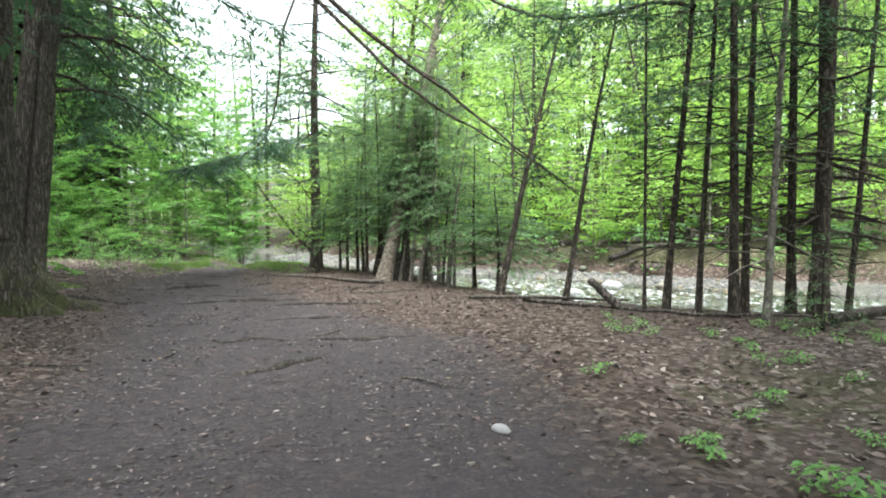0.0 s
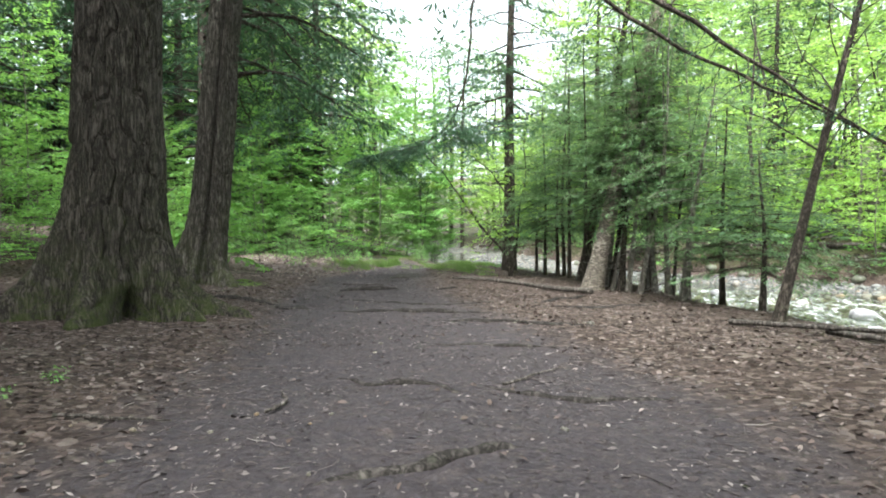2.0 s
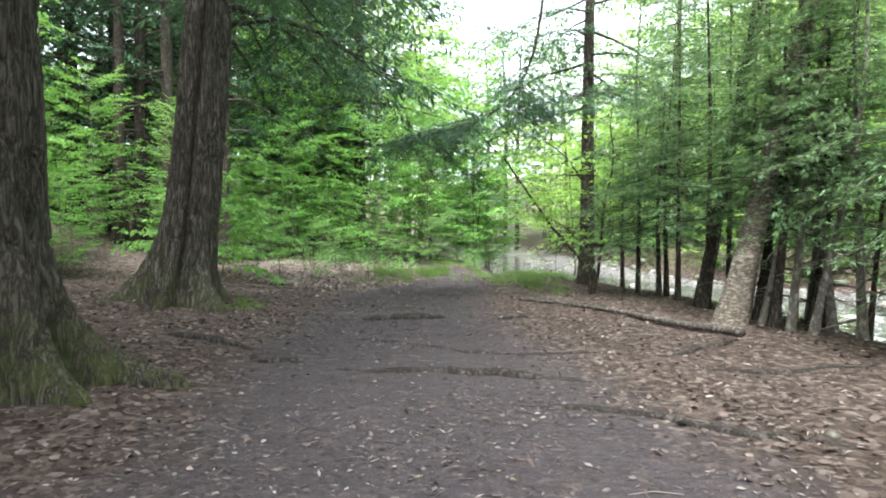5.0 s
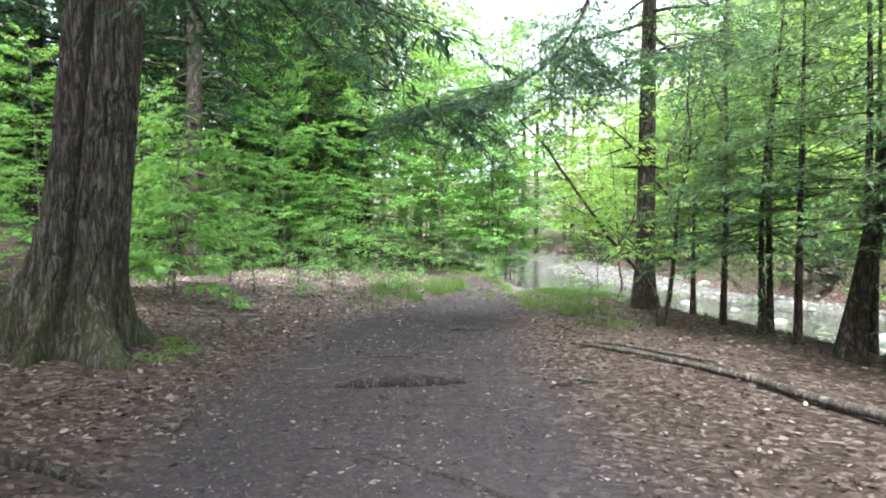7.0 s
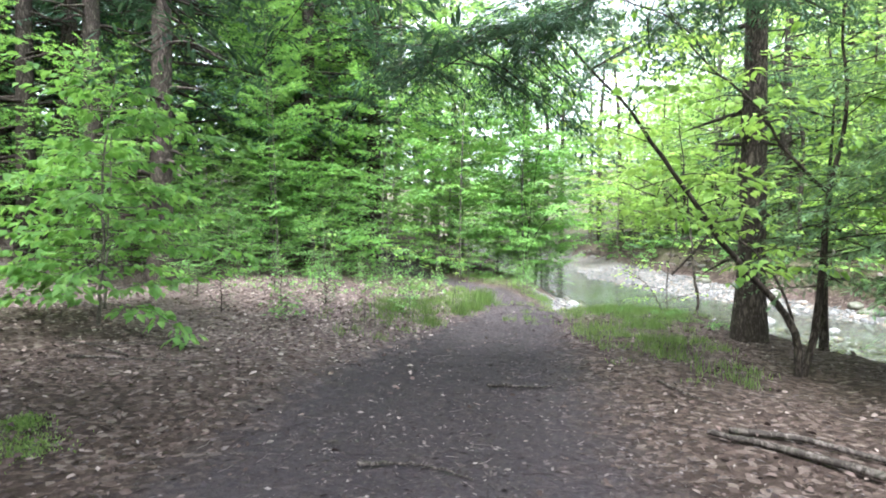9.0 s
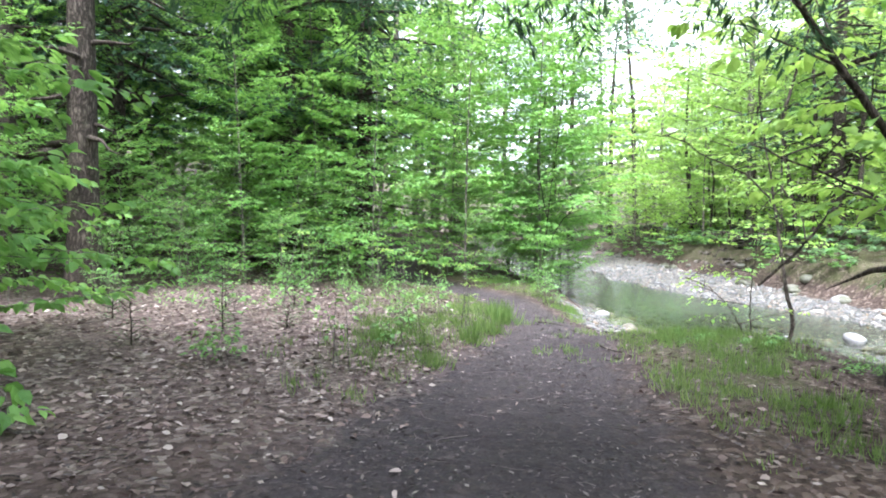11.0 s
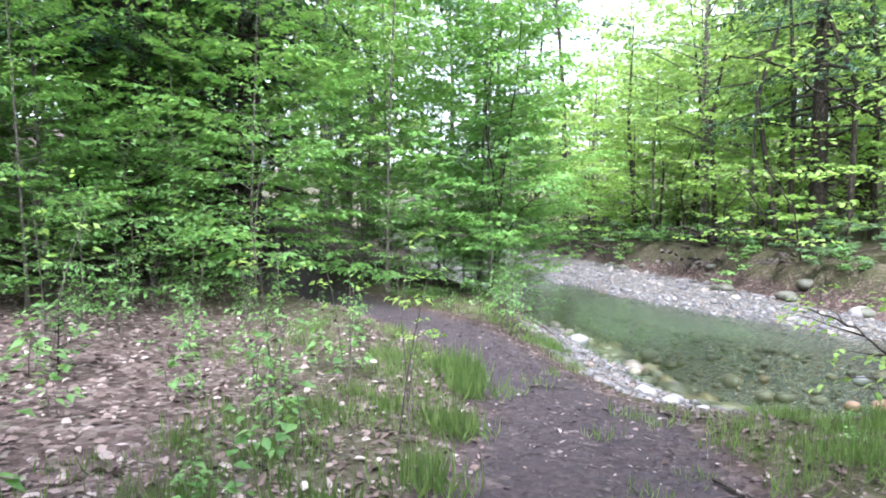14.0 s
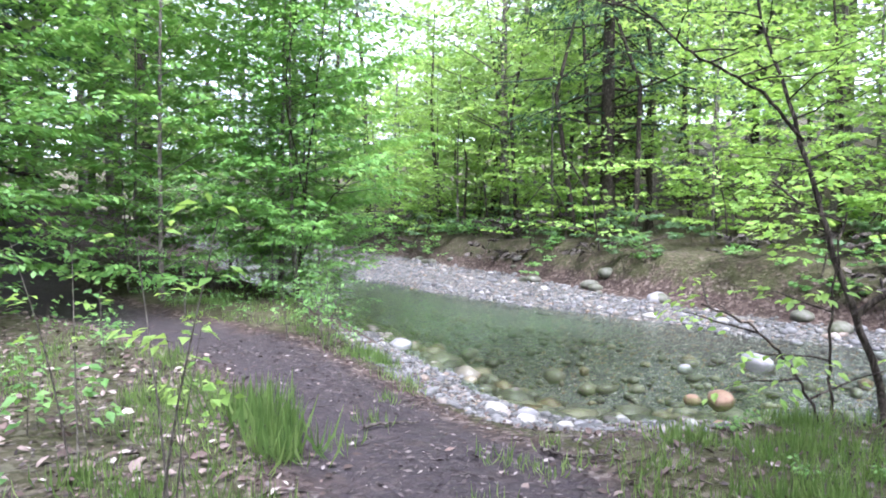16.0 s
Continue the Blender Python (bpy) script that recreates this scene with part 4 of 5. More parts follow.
# ---------------------------------------------------------------- boughs of the old trees over the trail
def bough(name, parent, lines, bark, label, leaf=None, sprays=(), aspect=0.22, seed=1, size=0.09, leaves=30, half=0.16, twig_len=0.45, twigs=0.16):
    """One bough of a tree: its limb, side limbs and sprays, in world places under the tree."""
    rng = np.random.default_rng(seed)
    at = parent.matrix_basis.translation
    off = np.array(at)
    fol = Foliage()
    for pts, r0, r1 in lines:
        line = through_points(pts, 30, 0.012, seed) - off
        t = Tubes()
        t.add(line, np.linspace(r0, r1, 30), 7)
        part(name, t.mesh(name), bark, parent, label)
    side = Tubes()
    for pts, count, reach, lo in sprays:
        line = through_points(pts, 30) - off
        for k in range(count):
            s = lo + (1 - lo) * (k + rng.uniform(0, 0.8)) / count
            i = min(28, int(s * 29))
            t = line[i + 1] - line[i]
            t /= np.linalg.norm(t) + 1e-9
            az = rng.uniform(0, 6.28)
            d = t * 0.4 + np.array([math.cos(az), math.sin(az), rng.uniform(-0.45, 0.1)])
            d /= np.linalg.norm(d)
            length = reach * rng.uniform(0.5, 1.2)
            tw = bend(line[i], d, length, -0.18, rng)
            side.add(tw, np.linspace(0.008, 0.002, 5), 4)
            if leaf:
                leafy(fol, rng, tw, length, twigs, twig_len, half, leaves, size, 0.25, 0.25, 1.1, 0.25)
    if side.v:
        tagged(part("twiggery", side.mesh("twiggery"), bark, parent), kind="stuff")
    if fol.b:
        tagged(part("spray", fol.mesh("spray", aspect, 0), leaf, parent), kind="stuff")


LIMB_A = [(-5.0, 7.1, 7.6), (-3.4, 8.8, 6.3), (-1.76, 9.73, 4.58), (-0.73, 9.70, 3.71), (-0.10, 9.69, 3.25), (0.62, 9.67, 2.65), (1.34, 9.65, 2.05), (2.32, 9.62, 1.32)]
LIMB_B = [(-5.0, 7.1, 7.3), (-3.5, 8.8, 6.1), (-1.98, 9.73, 4.58), (-1.27, 9.71, 3.89), (-0.82, 9.69, 3.44), (-0.19, 9.68, 2.93), (0.62, 9.66, 2.42), (1.16, 9.65, 2.10), (1.97, 9.63, 1.64)]
bough("bough", BIG, [(LIMB_A, 0.075, 0.008), (LIMB_B, 0.065, 0.008)], BARK_DARK, "long dark bough sweeping down over the bank", NEEDLES, [(LIMB_A[2:], 22, 0.75, 0.15), (LIMB_B[2:], 16, 0.6, 0.2)], seed=3, leaves=16, half=0.1, twig_len=0.3, size=0.085, twigs=0.2)
HANG = [(-3.7, 17.2, 7.4), (-3.3, 15.2, 7.1), (-3.42, 14.19, 6.28), (-3.70, 14.17, 5.49), (-3.85, 14.12, 4.04), (-4.12, 14.08, 3.12), (-4.52, 14.07, 2.72), (-5.05, 14.06, 2.53), (-6.25, 14.06, 2.35)]
dark_tree = bpy.data.objects["hemlock_tree"]
bough("bough", dark_tree, [(HANG, 0.05, 0.006)], BARK_DARK, "hanging bough that curves down over the trail", NEEDLES, [(HANG[4:], 74, 0.9, 0.2), (HANG[2:5], 12, 0.6, 0.2), ([(-4.12, 14.08, 3.12), (-3.6, 14.3, 2.9), (-2.9, 14.6, 3.0)], 16, 0.7, 0.1),
       ([(-3.7, 17.4, 3.7), (-4.3, 16.9, 3.4), (-5.0, 16.5, 2.9)], 22, 0.9, 0.1), ([(-3.6, 17.4, 4.0), (-3.0, 17.0, 3.8), (-2.3, 16.8, 3.4)], 20, 0.9, 0.1), ([(-3.65, 17.4, 4.8), (-4.2, 17.0, 4.8), (-4.7, 16.6, 4.4)], 16, 0.8, 0.1)], seed=4, leaves=90, half=0.18, twig_len=0.42, size=0.062, aspect=0.18, twigs=0.13)
TOP = [(3.15, 7.5, 3.6), (2.80, 8.11, 3.88), (2.27, 8.10, 3.73), (1.67, 8.10, 3.69), (1.14, 8.10, 3.75), (0.69, 8.11, 3.94), (-0.2, 8.2, 4.5)]
bough("bough", bpy.data.objects["hemlock_tree.003"], [(TOP, 0.03, 0.01)], BARK_DARK, "arched bough with hanging sprays", NEEDLES, [(TOP, 30, 0.9, 0.05)], seed=5, leaves=34, half=0.16, twig_len=0.42, size=0.1)
old_rng = np.random.default_rng(9)
# Low boughs hang into view; the higher ones are added, unseen, as shade.
for ob, n, lo, reach in ((BIG, 28, 4.8, 5.0), (SECOND, 26, 3.6, 4.6)):
    o = ob.matrix_basis.translation
    for k in range(n):
        az, z = k * 2.4 + old_rng.uniform(0, 0.6), lo + 6.5 * k / n
        if ob is SECOND and k < 12:
            az = old_rng.uniform(0.3, 2.4)
        c, s2, L = math.cos(az), math.sin(az), reach * old_rng.uniform(0.6, 1.0)
        line = [(o.x + c * 0.25, o.y + s2 * 0.25, o.z + z), (o.x + c * L * 0.5, o.y + s2 * L * 0.5, o.z + z + 0.1), (o.x + c * L, o.y + s2 * L, o.z + z - 0.7)]
        bough("bough", ob, [(line, 0.05, 0.008)], BARK_DARK, "", NEEDLES, [(line, 12, 1.3, 0.2)], seed=50 + k, leaves=24, half=0.26, twig_len=0.6, size=0.17, twigs=0.24)


# ---------------------------------------------------------------- saplings close to the trail
def stem_plant(name, x, y, label, category, stems, bark, leaf, seed, size, branch, reach, leaves=7, r0=0.03, detail=2, aspect=0.62, elev=0.25, lo=0.3):
    """A sapling with drawn stems; side branches carry large leaves in flat sprays."""
    rng = np.random.default_rng(seed)
    ob = thing(name, x, y, ground_at(x, y), label, category)
    off = np.array(ob.matrix_basis.translation)
    fol = Foliage()
    twigs = Tubes()
    for k, (pts, r, count) in enumerate(stems):
        line = through_points(pts, 26, 0.006, seed) - off
        t = Tubes()
        t.add(line, np.linspace(r, 0.005, 26), 8)
        part("stem", t.mesh("stem"), bark, ob)
        for j in range(count):
            s = lo + (1 - lo) * (j + rng.uniform(0, 0.9)) / count
            i = min(24, int(s * 25))
            az = rng.uniform(0, 6.28)
            d = np.array([math.cos(az), math.sin(az), elev + rng.normal(0, 0.12)])
            L = reach * rng.uniform(0.55, 1.15) * (1.15 - 0.5 * s)
            tw = bend(line[i], d, L, -0.08, rng)
            twigs.add(tw, np.linspace(0.007, 0.002, 5), 5)
            leafy(fol, rng, tw, L, branch, 0.3, 0.13, leaves, size, 0.35, 0.3, 0.9, 0.2)
    tagged(part("twiggery", twigs.mesh("twiggery"), bark, ob), kind="stuff")
    part("foliage", fol.mesh("foliage", aspect, detail), leaf, ob)
    return ob


stem_plant("maple_sapling", -3.35, 15.84, "many-stemmed sapling arching over the bank in bright leaf", "tree",
           [([(-3.35, 15.86, -0.36), (-3.38, 15.86, 0.03), (-3.97, 15.6, 0.92), (-4.42, 15.41, 1.6), (-4.74, 15.27, 2.09), (-5.19, 15.07, 2.6), (-5.5, 15.0, 3.1)], 0.035, 16),
            ([(-3.33, 15.89, -0.36), (-3.19, 15.97, 0.67), (-3.15, 16.02, 1.36), (-3.02, 16.11, 2.05), (-3.07, 16.11, 2.73), (-3.0, 16.2, 3.6)], 0.035, 16),
            ([(-3.17, 16.01, 1.36), (-3.45, 15.88, 1.65), (-3.72, 15.77, 2.09), (-4.22, 15.54, 2.58), (-4.5, 15.4, 3.1)], 0.018, 12),
            ([(-3.36, 15.86, 0.0), (-3.6, 15.95, 0.7), (-4.3, 16.0, 1.2), (-4.9, 15.9, 1.5)], 0.014, 9)],
           BARK_DARK, LEAF_LIME, 61, 0.1, 0.14, 1.05, leaves=9)
stem_plant("streamside_sapling", -4.57, 19.55, "crooked sapling on the grassy bank with large thin leaves", "tree",
           [([(-4.57, 19.55, -0.44), (-4.38, 19.70, -0.20), (-4.44, 19.87, 0.29), (-4.48, 20.04, 0.72), (-4.56, 20.22, 1.32), (-4.62, 20.39, 1.82), (-4.70, 20.56, 2.36), (-4.75, 20.3, 3.1)], 0.024, 16),
            ([(-4.60, 20.15, 1.35), (-4.91, 20.14, 1.66), (-5.34, 20.13, 1.89), (-5.60, 20.11, 2.09), (-5.96, 20.08, 2.18)], 0.012, 9),
            ([(-4.78, 19.51, -0.42), (-4.8, 19.54, 0.07), (-4.78, 19.56, 0.53), (-4.7, 19.6, 0.9)], 0.009, 4),
            ([(-4.8, 19.51, -0.39), (-5.01, 19.54, 0.07), (-5.22, 19.56, 0.29), (-5.49, 19.57, 0.41)], 0.009, 6),
            ([(-4.72, 19.48, 0.36), (-4.2, 19.2, 1.0), (-3.9, 18.9, 1.9), (-3.8, 18.7, 2.8)], 0.018, 12)],
           BARK_DARK, LEAF_LIME, 62, 0.062, 0.13, 0.7, leaves=7)
stem_plant("beech_sapling", -9.9, 13.9, "young beech with large drooping fresh leaves behind the old hemlock", "tree",
           [([(-9.9, 13.9, -0.1), (-9.85, 13.95, 0.8), (-9.9, 14.0, 1.7), (-9.8, 14.1, 2.7)], 0.022, 40), ([(-10.8, 14.6, 0.0), (-10.7, 14.6, 1.0), (-10.75, 14.7, 2.2)], 0.018, 28)],
           BARK_GREY, LEAF_BEECH, 63, 0.125, 0.13, 1.6, leaves=10, lo=0.12, elev=0.12)
stem_plant("thin_sapling", -8.71, 24.42, "thin straight sapling with few leaves beside the stream", "tree",
           [([(-8.71, 24.42, -0.31), (-8.59, 24.5, 1.13), (-8.44, 24.58, 2.63), (-8.33, 24.63, 3.61), (-8.3, 24.6, 4.8)], 0.022, 12), ([(-8.68, 24.44, 0.2), (-8.2, 24.2, 1.1), (-7.6, 24.0, 1.6)], 0.014, 12), ([(-8.6, 24.5, 1.13), (-8.8, 24.4, 2.6), (-8.5, 24.2, 4.0)], 0.014, 12)],
           BARK_DARK, LEAF_BEECH, 64, 0.1, 0.16, 1.3, leaves=14, detail=1)

# ---------------------------------------------------------------- roots, logs and sticks
def ground_line(pts, n=30, lift=0.0, wobble=0.02, seed=0):
    line = through_points([(x, y, 0) for x, y in pts], n, wobble, seed)
    line[:, 2] = height(line[:, 0], line[:, 1]) + lift
    return line


s0 = np.arange(36)


def root(pts, r, lift, seed, label="worn root lying across the trodden soil"):
    line = ground_line(pts, 36, 0, 0.0, seed)
    line[:, :2] += np.stack([vnoise(np.arange(36) * 0.16, 0 * s0, 1.0, seed + k) for k in (0, 1)], 1) * 0.06
    s = np.linspace(0, 1, 36)
    line[:, 2] += lift * 0.7 * np.sin(math.pi * s) ** 0.6 - r * 0.6 + 0.008 * vnoise(np.arange(36) * 0.2, 0 * s0, 1.0, seed + 2)
    t = Tubes()
    t.add(line, r * (0.3 + 0.6 * np.sin(math.pi * s) + 0.2 * vnoise(s0 * 0.5, 0 * s0, 1.0, seed + 3)), 8)
    me = t.mesh("root")
    me.materials.append(ROOT_BARK)
    tagged(new("root", me), label, "root", "roots across the trail")


ROOTS = [([(-1.75, 4.4), (-1.41, 4.68), (-1.1, 5.05), (-0.85, 5.15)], 0.05, 0.03), ([(-4.4, 9.0), (-3.4, 9.35), (-2.5, 9.5), (-1.8, 9.3)], 0.05, 0.025), ([(-3.0, 8.6), (-2.1, 8.75), (-1.2, 8.5), (-0.6, 8.7)], 0.04, 0.02),
         ([(-5.4, 11.35), (-5.1, 11.5), (-4.8, 11.7), (-4.4, 11.9)], 0.075, 0.075), ([(-6.3, 9.3), (-5.9, 9.38), (-5.5, 9.45), (-5.1, 9.35)], 0.06, 0.04), ([(-1.5, 6.2), (-1.05, 6.01), (-0.6, 6.0), (-0.2, 6.15)], 0.035, 0.02),
         ([(-2.6, 6.05), (-2.33, 6.0), (-1.9, 6.05), (-1.5, 5.9)], 0.035, 0.018), ([(-5.2, 9.2), (-4.9, 9.1), (-4.5, 9.2)], 0.05, 0.04), ([(-2.4, 7.4), (-1.6, 7.6), (-0.9, 7.45)], 0.03, 0.018), ([(-4.9, 10.2), (-4.2, 10.35), (-3.3, 10.2), (-2.2, 10.5)], 0.04, 0.02),
         ([(-1.2, 11.9), (-1.6, 10.9), (-2.2, 10.4)], 0.04, 0.03), ([(-0.2, 11.0), (-0.9, 10.3), (-1.8, 9.9)], 0.035, 0.025), ([(-3.9, 12.1), (-3.7, 12.3), (-3.4, 12.35)], 0.03, 0.03)]
for k, (pts, r, lift) in enumerate(ROOTS):
    root(pts, r, lift, 70 + k)


def log(name, pts, r0, r1, label, seed, lift=0.0, material=None, category="fallen log", group=""):
    line = ground_line(pts, 26, 0, 0.008, seed)
    u = np.linspace(0, 1, 26)
    low = np.convolve(np.pad(line[:, 2], 5, mode="edge"), np.ones(11) / 11, "valid")
    line[:, 2] = np.maximum(low, line[:, 2] - 0.01) + np.linspace(r0, r1, 26) * 0.95 + 0.015 + lift * u
    t = Tubes()
    t.add(np.concatenate([line[:1], line, line[-1:]]), np.concatenate([[0.001], np.linspace(r0, r1, 26), [0.001]]), 9)
    me = t.mesh(name)
    me.materials.append(material or WOOD_DEAD)
    return tagged(new(name, me), label, category, group)


log("fallen_log", [(-1.2, 11.7), (-1.74, 12.03), (-2.55, 12.78), (-3.68, 13.44), (-4.0, 13.55)], 0.042, 0.016, "long grey fallen branch lying in the leaf litter", 81)
log("fallen_log", [(-3.9, 13.6), (-3.6, 13.64), (-3.19, 13.5), (-2.7, 13.3)], 0.02, 0.012, "thin barkless branch in the litter", 82)
log("fallen_log", [(1.2, 8.9), (2.0, 8.1), (3.0, 7.0), (4.0, 6.9), (5.2, 6.4)], 0.028, 0.012, "dark fallen branch along the edge of the bank", 83)
log("fallen_log", [(0.4, 9.2), (1.3, 8.8), (2.4, 7.8)], 0.03, 0.015, "dark fallen branch along the edge of the bank", 84, 0.12)
log("fallen_log", [(4.0, 6.2), (4.8, 5.9), (6.0, 5.0)], 0.06, 0.04, "dark fallen branch along the edge of the bank", 85, 0.5)
log("broken_stub", [(2.22, 7.56), (2.05, 7.56), (1.86, 7.58)], 0.06, 0.045, "broken slanting stub of a branch above the bank", 86, 0.32)
for k, (x, y, h) in enumerate([(5.6, 21.4, 0), (6.9, 18.4, 0)]):
    log("fallen_log", [(x - 1.6, y + 0.7), (x, y), (x + 1.7, y - 0.9)], 0.1, 0.06, "dark rotting log on the far bank", 87 + k)
stick_rng = np.random.default_rng(12)
STICKS = [((-6.6, 9.9), (-6.9, 10.7)), ((-5.56, 10.13), (-6.08, 10.76)), ((-2.41, 5.15), (-2.6, 5.6)), ((-1.33, 6.22), (-1.04, 6.79)), ((-8.91, 12.98), (-7.86, 13.52)), ((-8.6, 13.3), (-9.6, 13.3)), ((-8.3, 13.9), (-9.4, 13.2)), ((-5.6, 12.4), (-5.0, 12.5)),
          ((-3.3, 4.6), (-2.8, 4.9)), ((-0.3, 4.3), (0.1, 4.0)), ((-6.2, 18.2), (-5.9, 17.8)), ((-7.3, 19.6), (-7.0, 19.9)), ((-6.4, 19.3), (-6.1, 19.1)), ((-5.6, 14.2), (-5.1, 14.4)), ((-4.4, 14.8), (-3.9, 14.3))]
for k, (a, b) in enumerate(STICKS):
    m = ((a[0] + b[0]) / 2 + stick_rng.normal(0, 0.06), (a[1] + b[1]) / 2 + stick_rng.normal(0, 0.06))
    log("stick", [a, m, b], 0.011, 0.004, "bare weathered stick lying on the ground", 300 + k, 0.0, None, "stick", "sticks on the ground")


# ---------------------------------------------------------------- stones
def ball():
    bm = bmesh.new()
    bmesh.ops.create_icosphere(bm, subdivisions=2, radius=1)
    v = np.array([q.co for q in bm.verts])
    f = np.array([[q.index for q in p.verts] for p in bm.faces])
    bm.free()
    bm = bmesh.new()
    bmesh.ops.create_icosphere(bm, subdivisions=1, radius=1)
    v1 = np.array([q.co for q in bm.verts])
    f1 = np.array([[q.index for q in p.verts] for p in bm.faces])
    bm.free()
    return v, f, v1, f1


BALL, BALL_F, PEB, PEB_F = ball()


def stone_field(name, xy, size, material, label, seed, zoff=0.15, fine=False):
    rng = np.random.default_rng(seed)
    bv, bf = (BALL, BALL_F) if fine else (PEB, PEB_F)
    n = len(xy)
    sc = size[:, None] * rng.uniform(0.65, 1.25, (n, 3)) * np.array([1, 1, 0.6])
    a = rng.uniform(0, 6.28, n)
    v = bv[None] * sc[:, None] * (1 + rng.normal(0, 0.12, (n, len(bv), 1)))
    x = v[..., 0] * np.cos(a)[:, None] - v[..., 1] * np.sin(a)[:, None] + xy[:, :1]
    y = v[..., 0] * np.sin(a)[:, None] + v[..., 1] * np.cos(a)[:, None] + xy[:, 1:]
    z = v[..., 2] + (height(xy[:, 0], xy[:, 1]) + sc[:, 2] * zoff)[:, None]
    verts = np.stack([x, y, z], -1).reshape(-1, 3)
    faces = (bf[None] + (np.arange(n) * len(bv))[:, None, None]).reshape(-1, 3)
    me = mesh_from(name, verts, faces, True)
    me.materials.append(material)
    tagged(new(name, me), label, "stones", kind="stuff")


def pick(rng, n, x0, x1, y0, y1, keep):
    p = np.stack([rng.uniform(x0, x1, n), rng.uniform(y0, y1, n)], 1)
    return p[rng.random(n) < keep(p[:, 0], p[:, 1])]


def on_bar(x, y):
    dn, bank, df, bar, *_ = lay(x, y)
    return ((df > -0.25) & (df < bar - 0.05) & (dn < 0)) * 1.0


def on_bed(x, y):
    dn, bank, df, bar, *_ = lay(x, y)
    return ((dn < -0.15) & ((df < -0.8) | ((y < 19) & (df < 0)))) * (0.35 + 0.65 * (np.minimum(-dn, -df) < 1.0))


def on_beach(x, y):
    dn, *_ = lay(x, y)
    return ((dn > -0.6) & (dn < 0.85)) * step(19.8, 20.2, y) * (1 - step(22.8, 23.4, y)) * (1 - step(-5.4, -5.0, x)) + ((dn > -0.4) & (dn < 0.25)) * 0.35


srng = np.random.default_rng(15)
p = pick(srng, 30000, -14, 8, 15, 36, on_bar)
stone_field("gravel_bar_stones", p, srng.gamma(1.6, 0.014, len(p)) + 0.018, STONE, "pale grey rounded stones of the gravel bar", 16)
p = pick(srng, 30000, -9, 9, 9, 28, on_bed)
stone_field("streambed_stones", p, srng.gamma(1.6, 0.028, len(p)) + 0.02, WET_STONE, "brown and grey stones on the stream bed", 17)
p = pick(srng, 9000, -8, -3.5, 19.6, 24, on_beach)
stone_field("beach_stones", p, srng.gamma(1.3, 0.009, len(p)) + 0.009, STONE, "pale rounded stones of the little beach", 18)
p = pick(srng, 2500, -6, 3, 0, 10, lambda x, y: 0.12 + 0 * x)
stone_field("trail_gravel", p, srng.gamma(1.5, 0.005, len(p)) + 0.004, WET_STONE, "small grey stones trodden into the trail", 19)


def boulder(x, y, r, label, material, seed, sit=0.25, flat=0.6):
    rng = np.random.default_rng(seed)
    v = BALL * (1 + 0.16 * np.array([noise.noise(Vector(q) * 1.3 + Vector((seed, 0, 0))) for q in BALL]))[:, None]
    v = v * np.array([r * rng.uniform(0.9, 1.3), r * rng.uniform(0.75, 1.0), r * flat])
    me = mesh_from("river_stone", v, BALL_F, True)
    me.materials.append(material)
    ob = tagged(new("river_stone", me), label, "stone", "larger stones in the stream")
    ob.matrix_basis = pose(x, y, max(ground_at(x, y), WATER_Z - 0.05) + r * flat * sit, rng.uniform(-8, 8), rng.uniform(-8, 8), rng.uniform(0, 360))


def stone_tone(name, a, b):
    n = Nodes(name)
    g = n.noise(9, 6, 0.65)
    n.bump(n.noise(40, 5, 0.7), 0.35, 0.008)
    return n.base(n.ramp(g, [(0.3, a), (0.7, b)]), 0.6, 0.4)


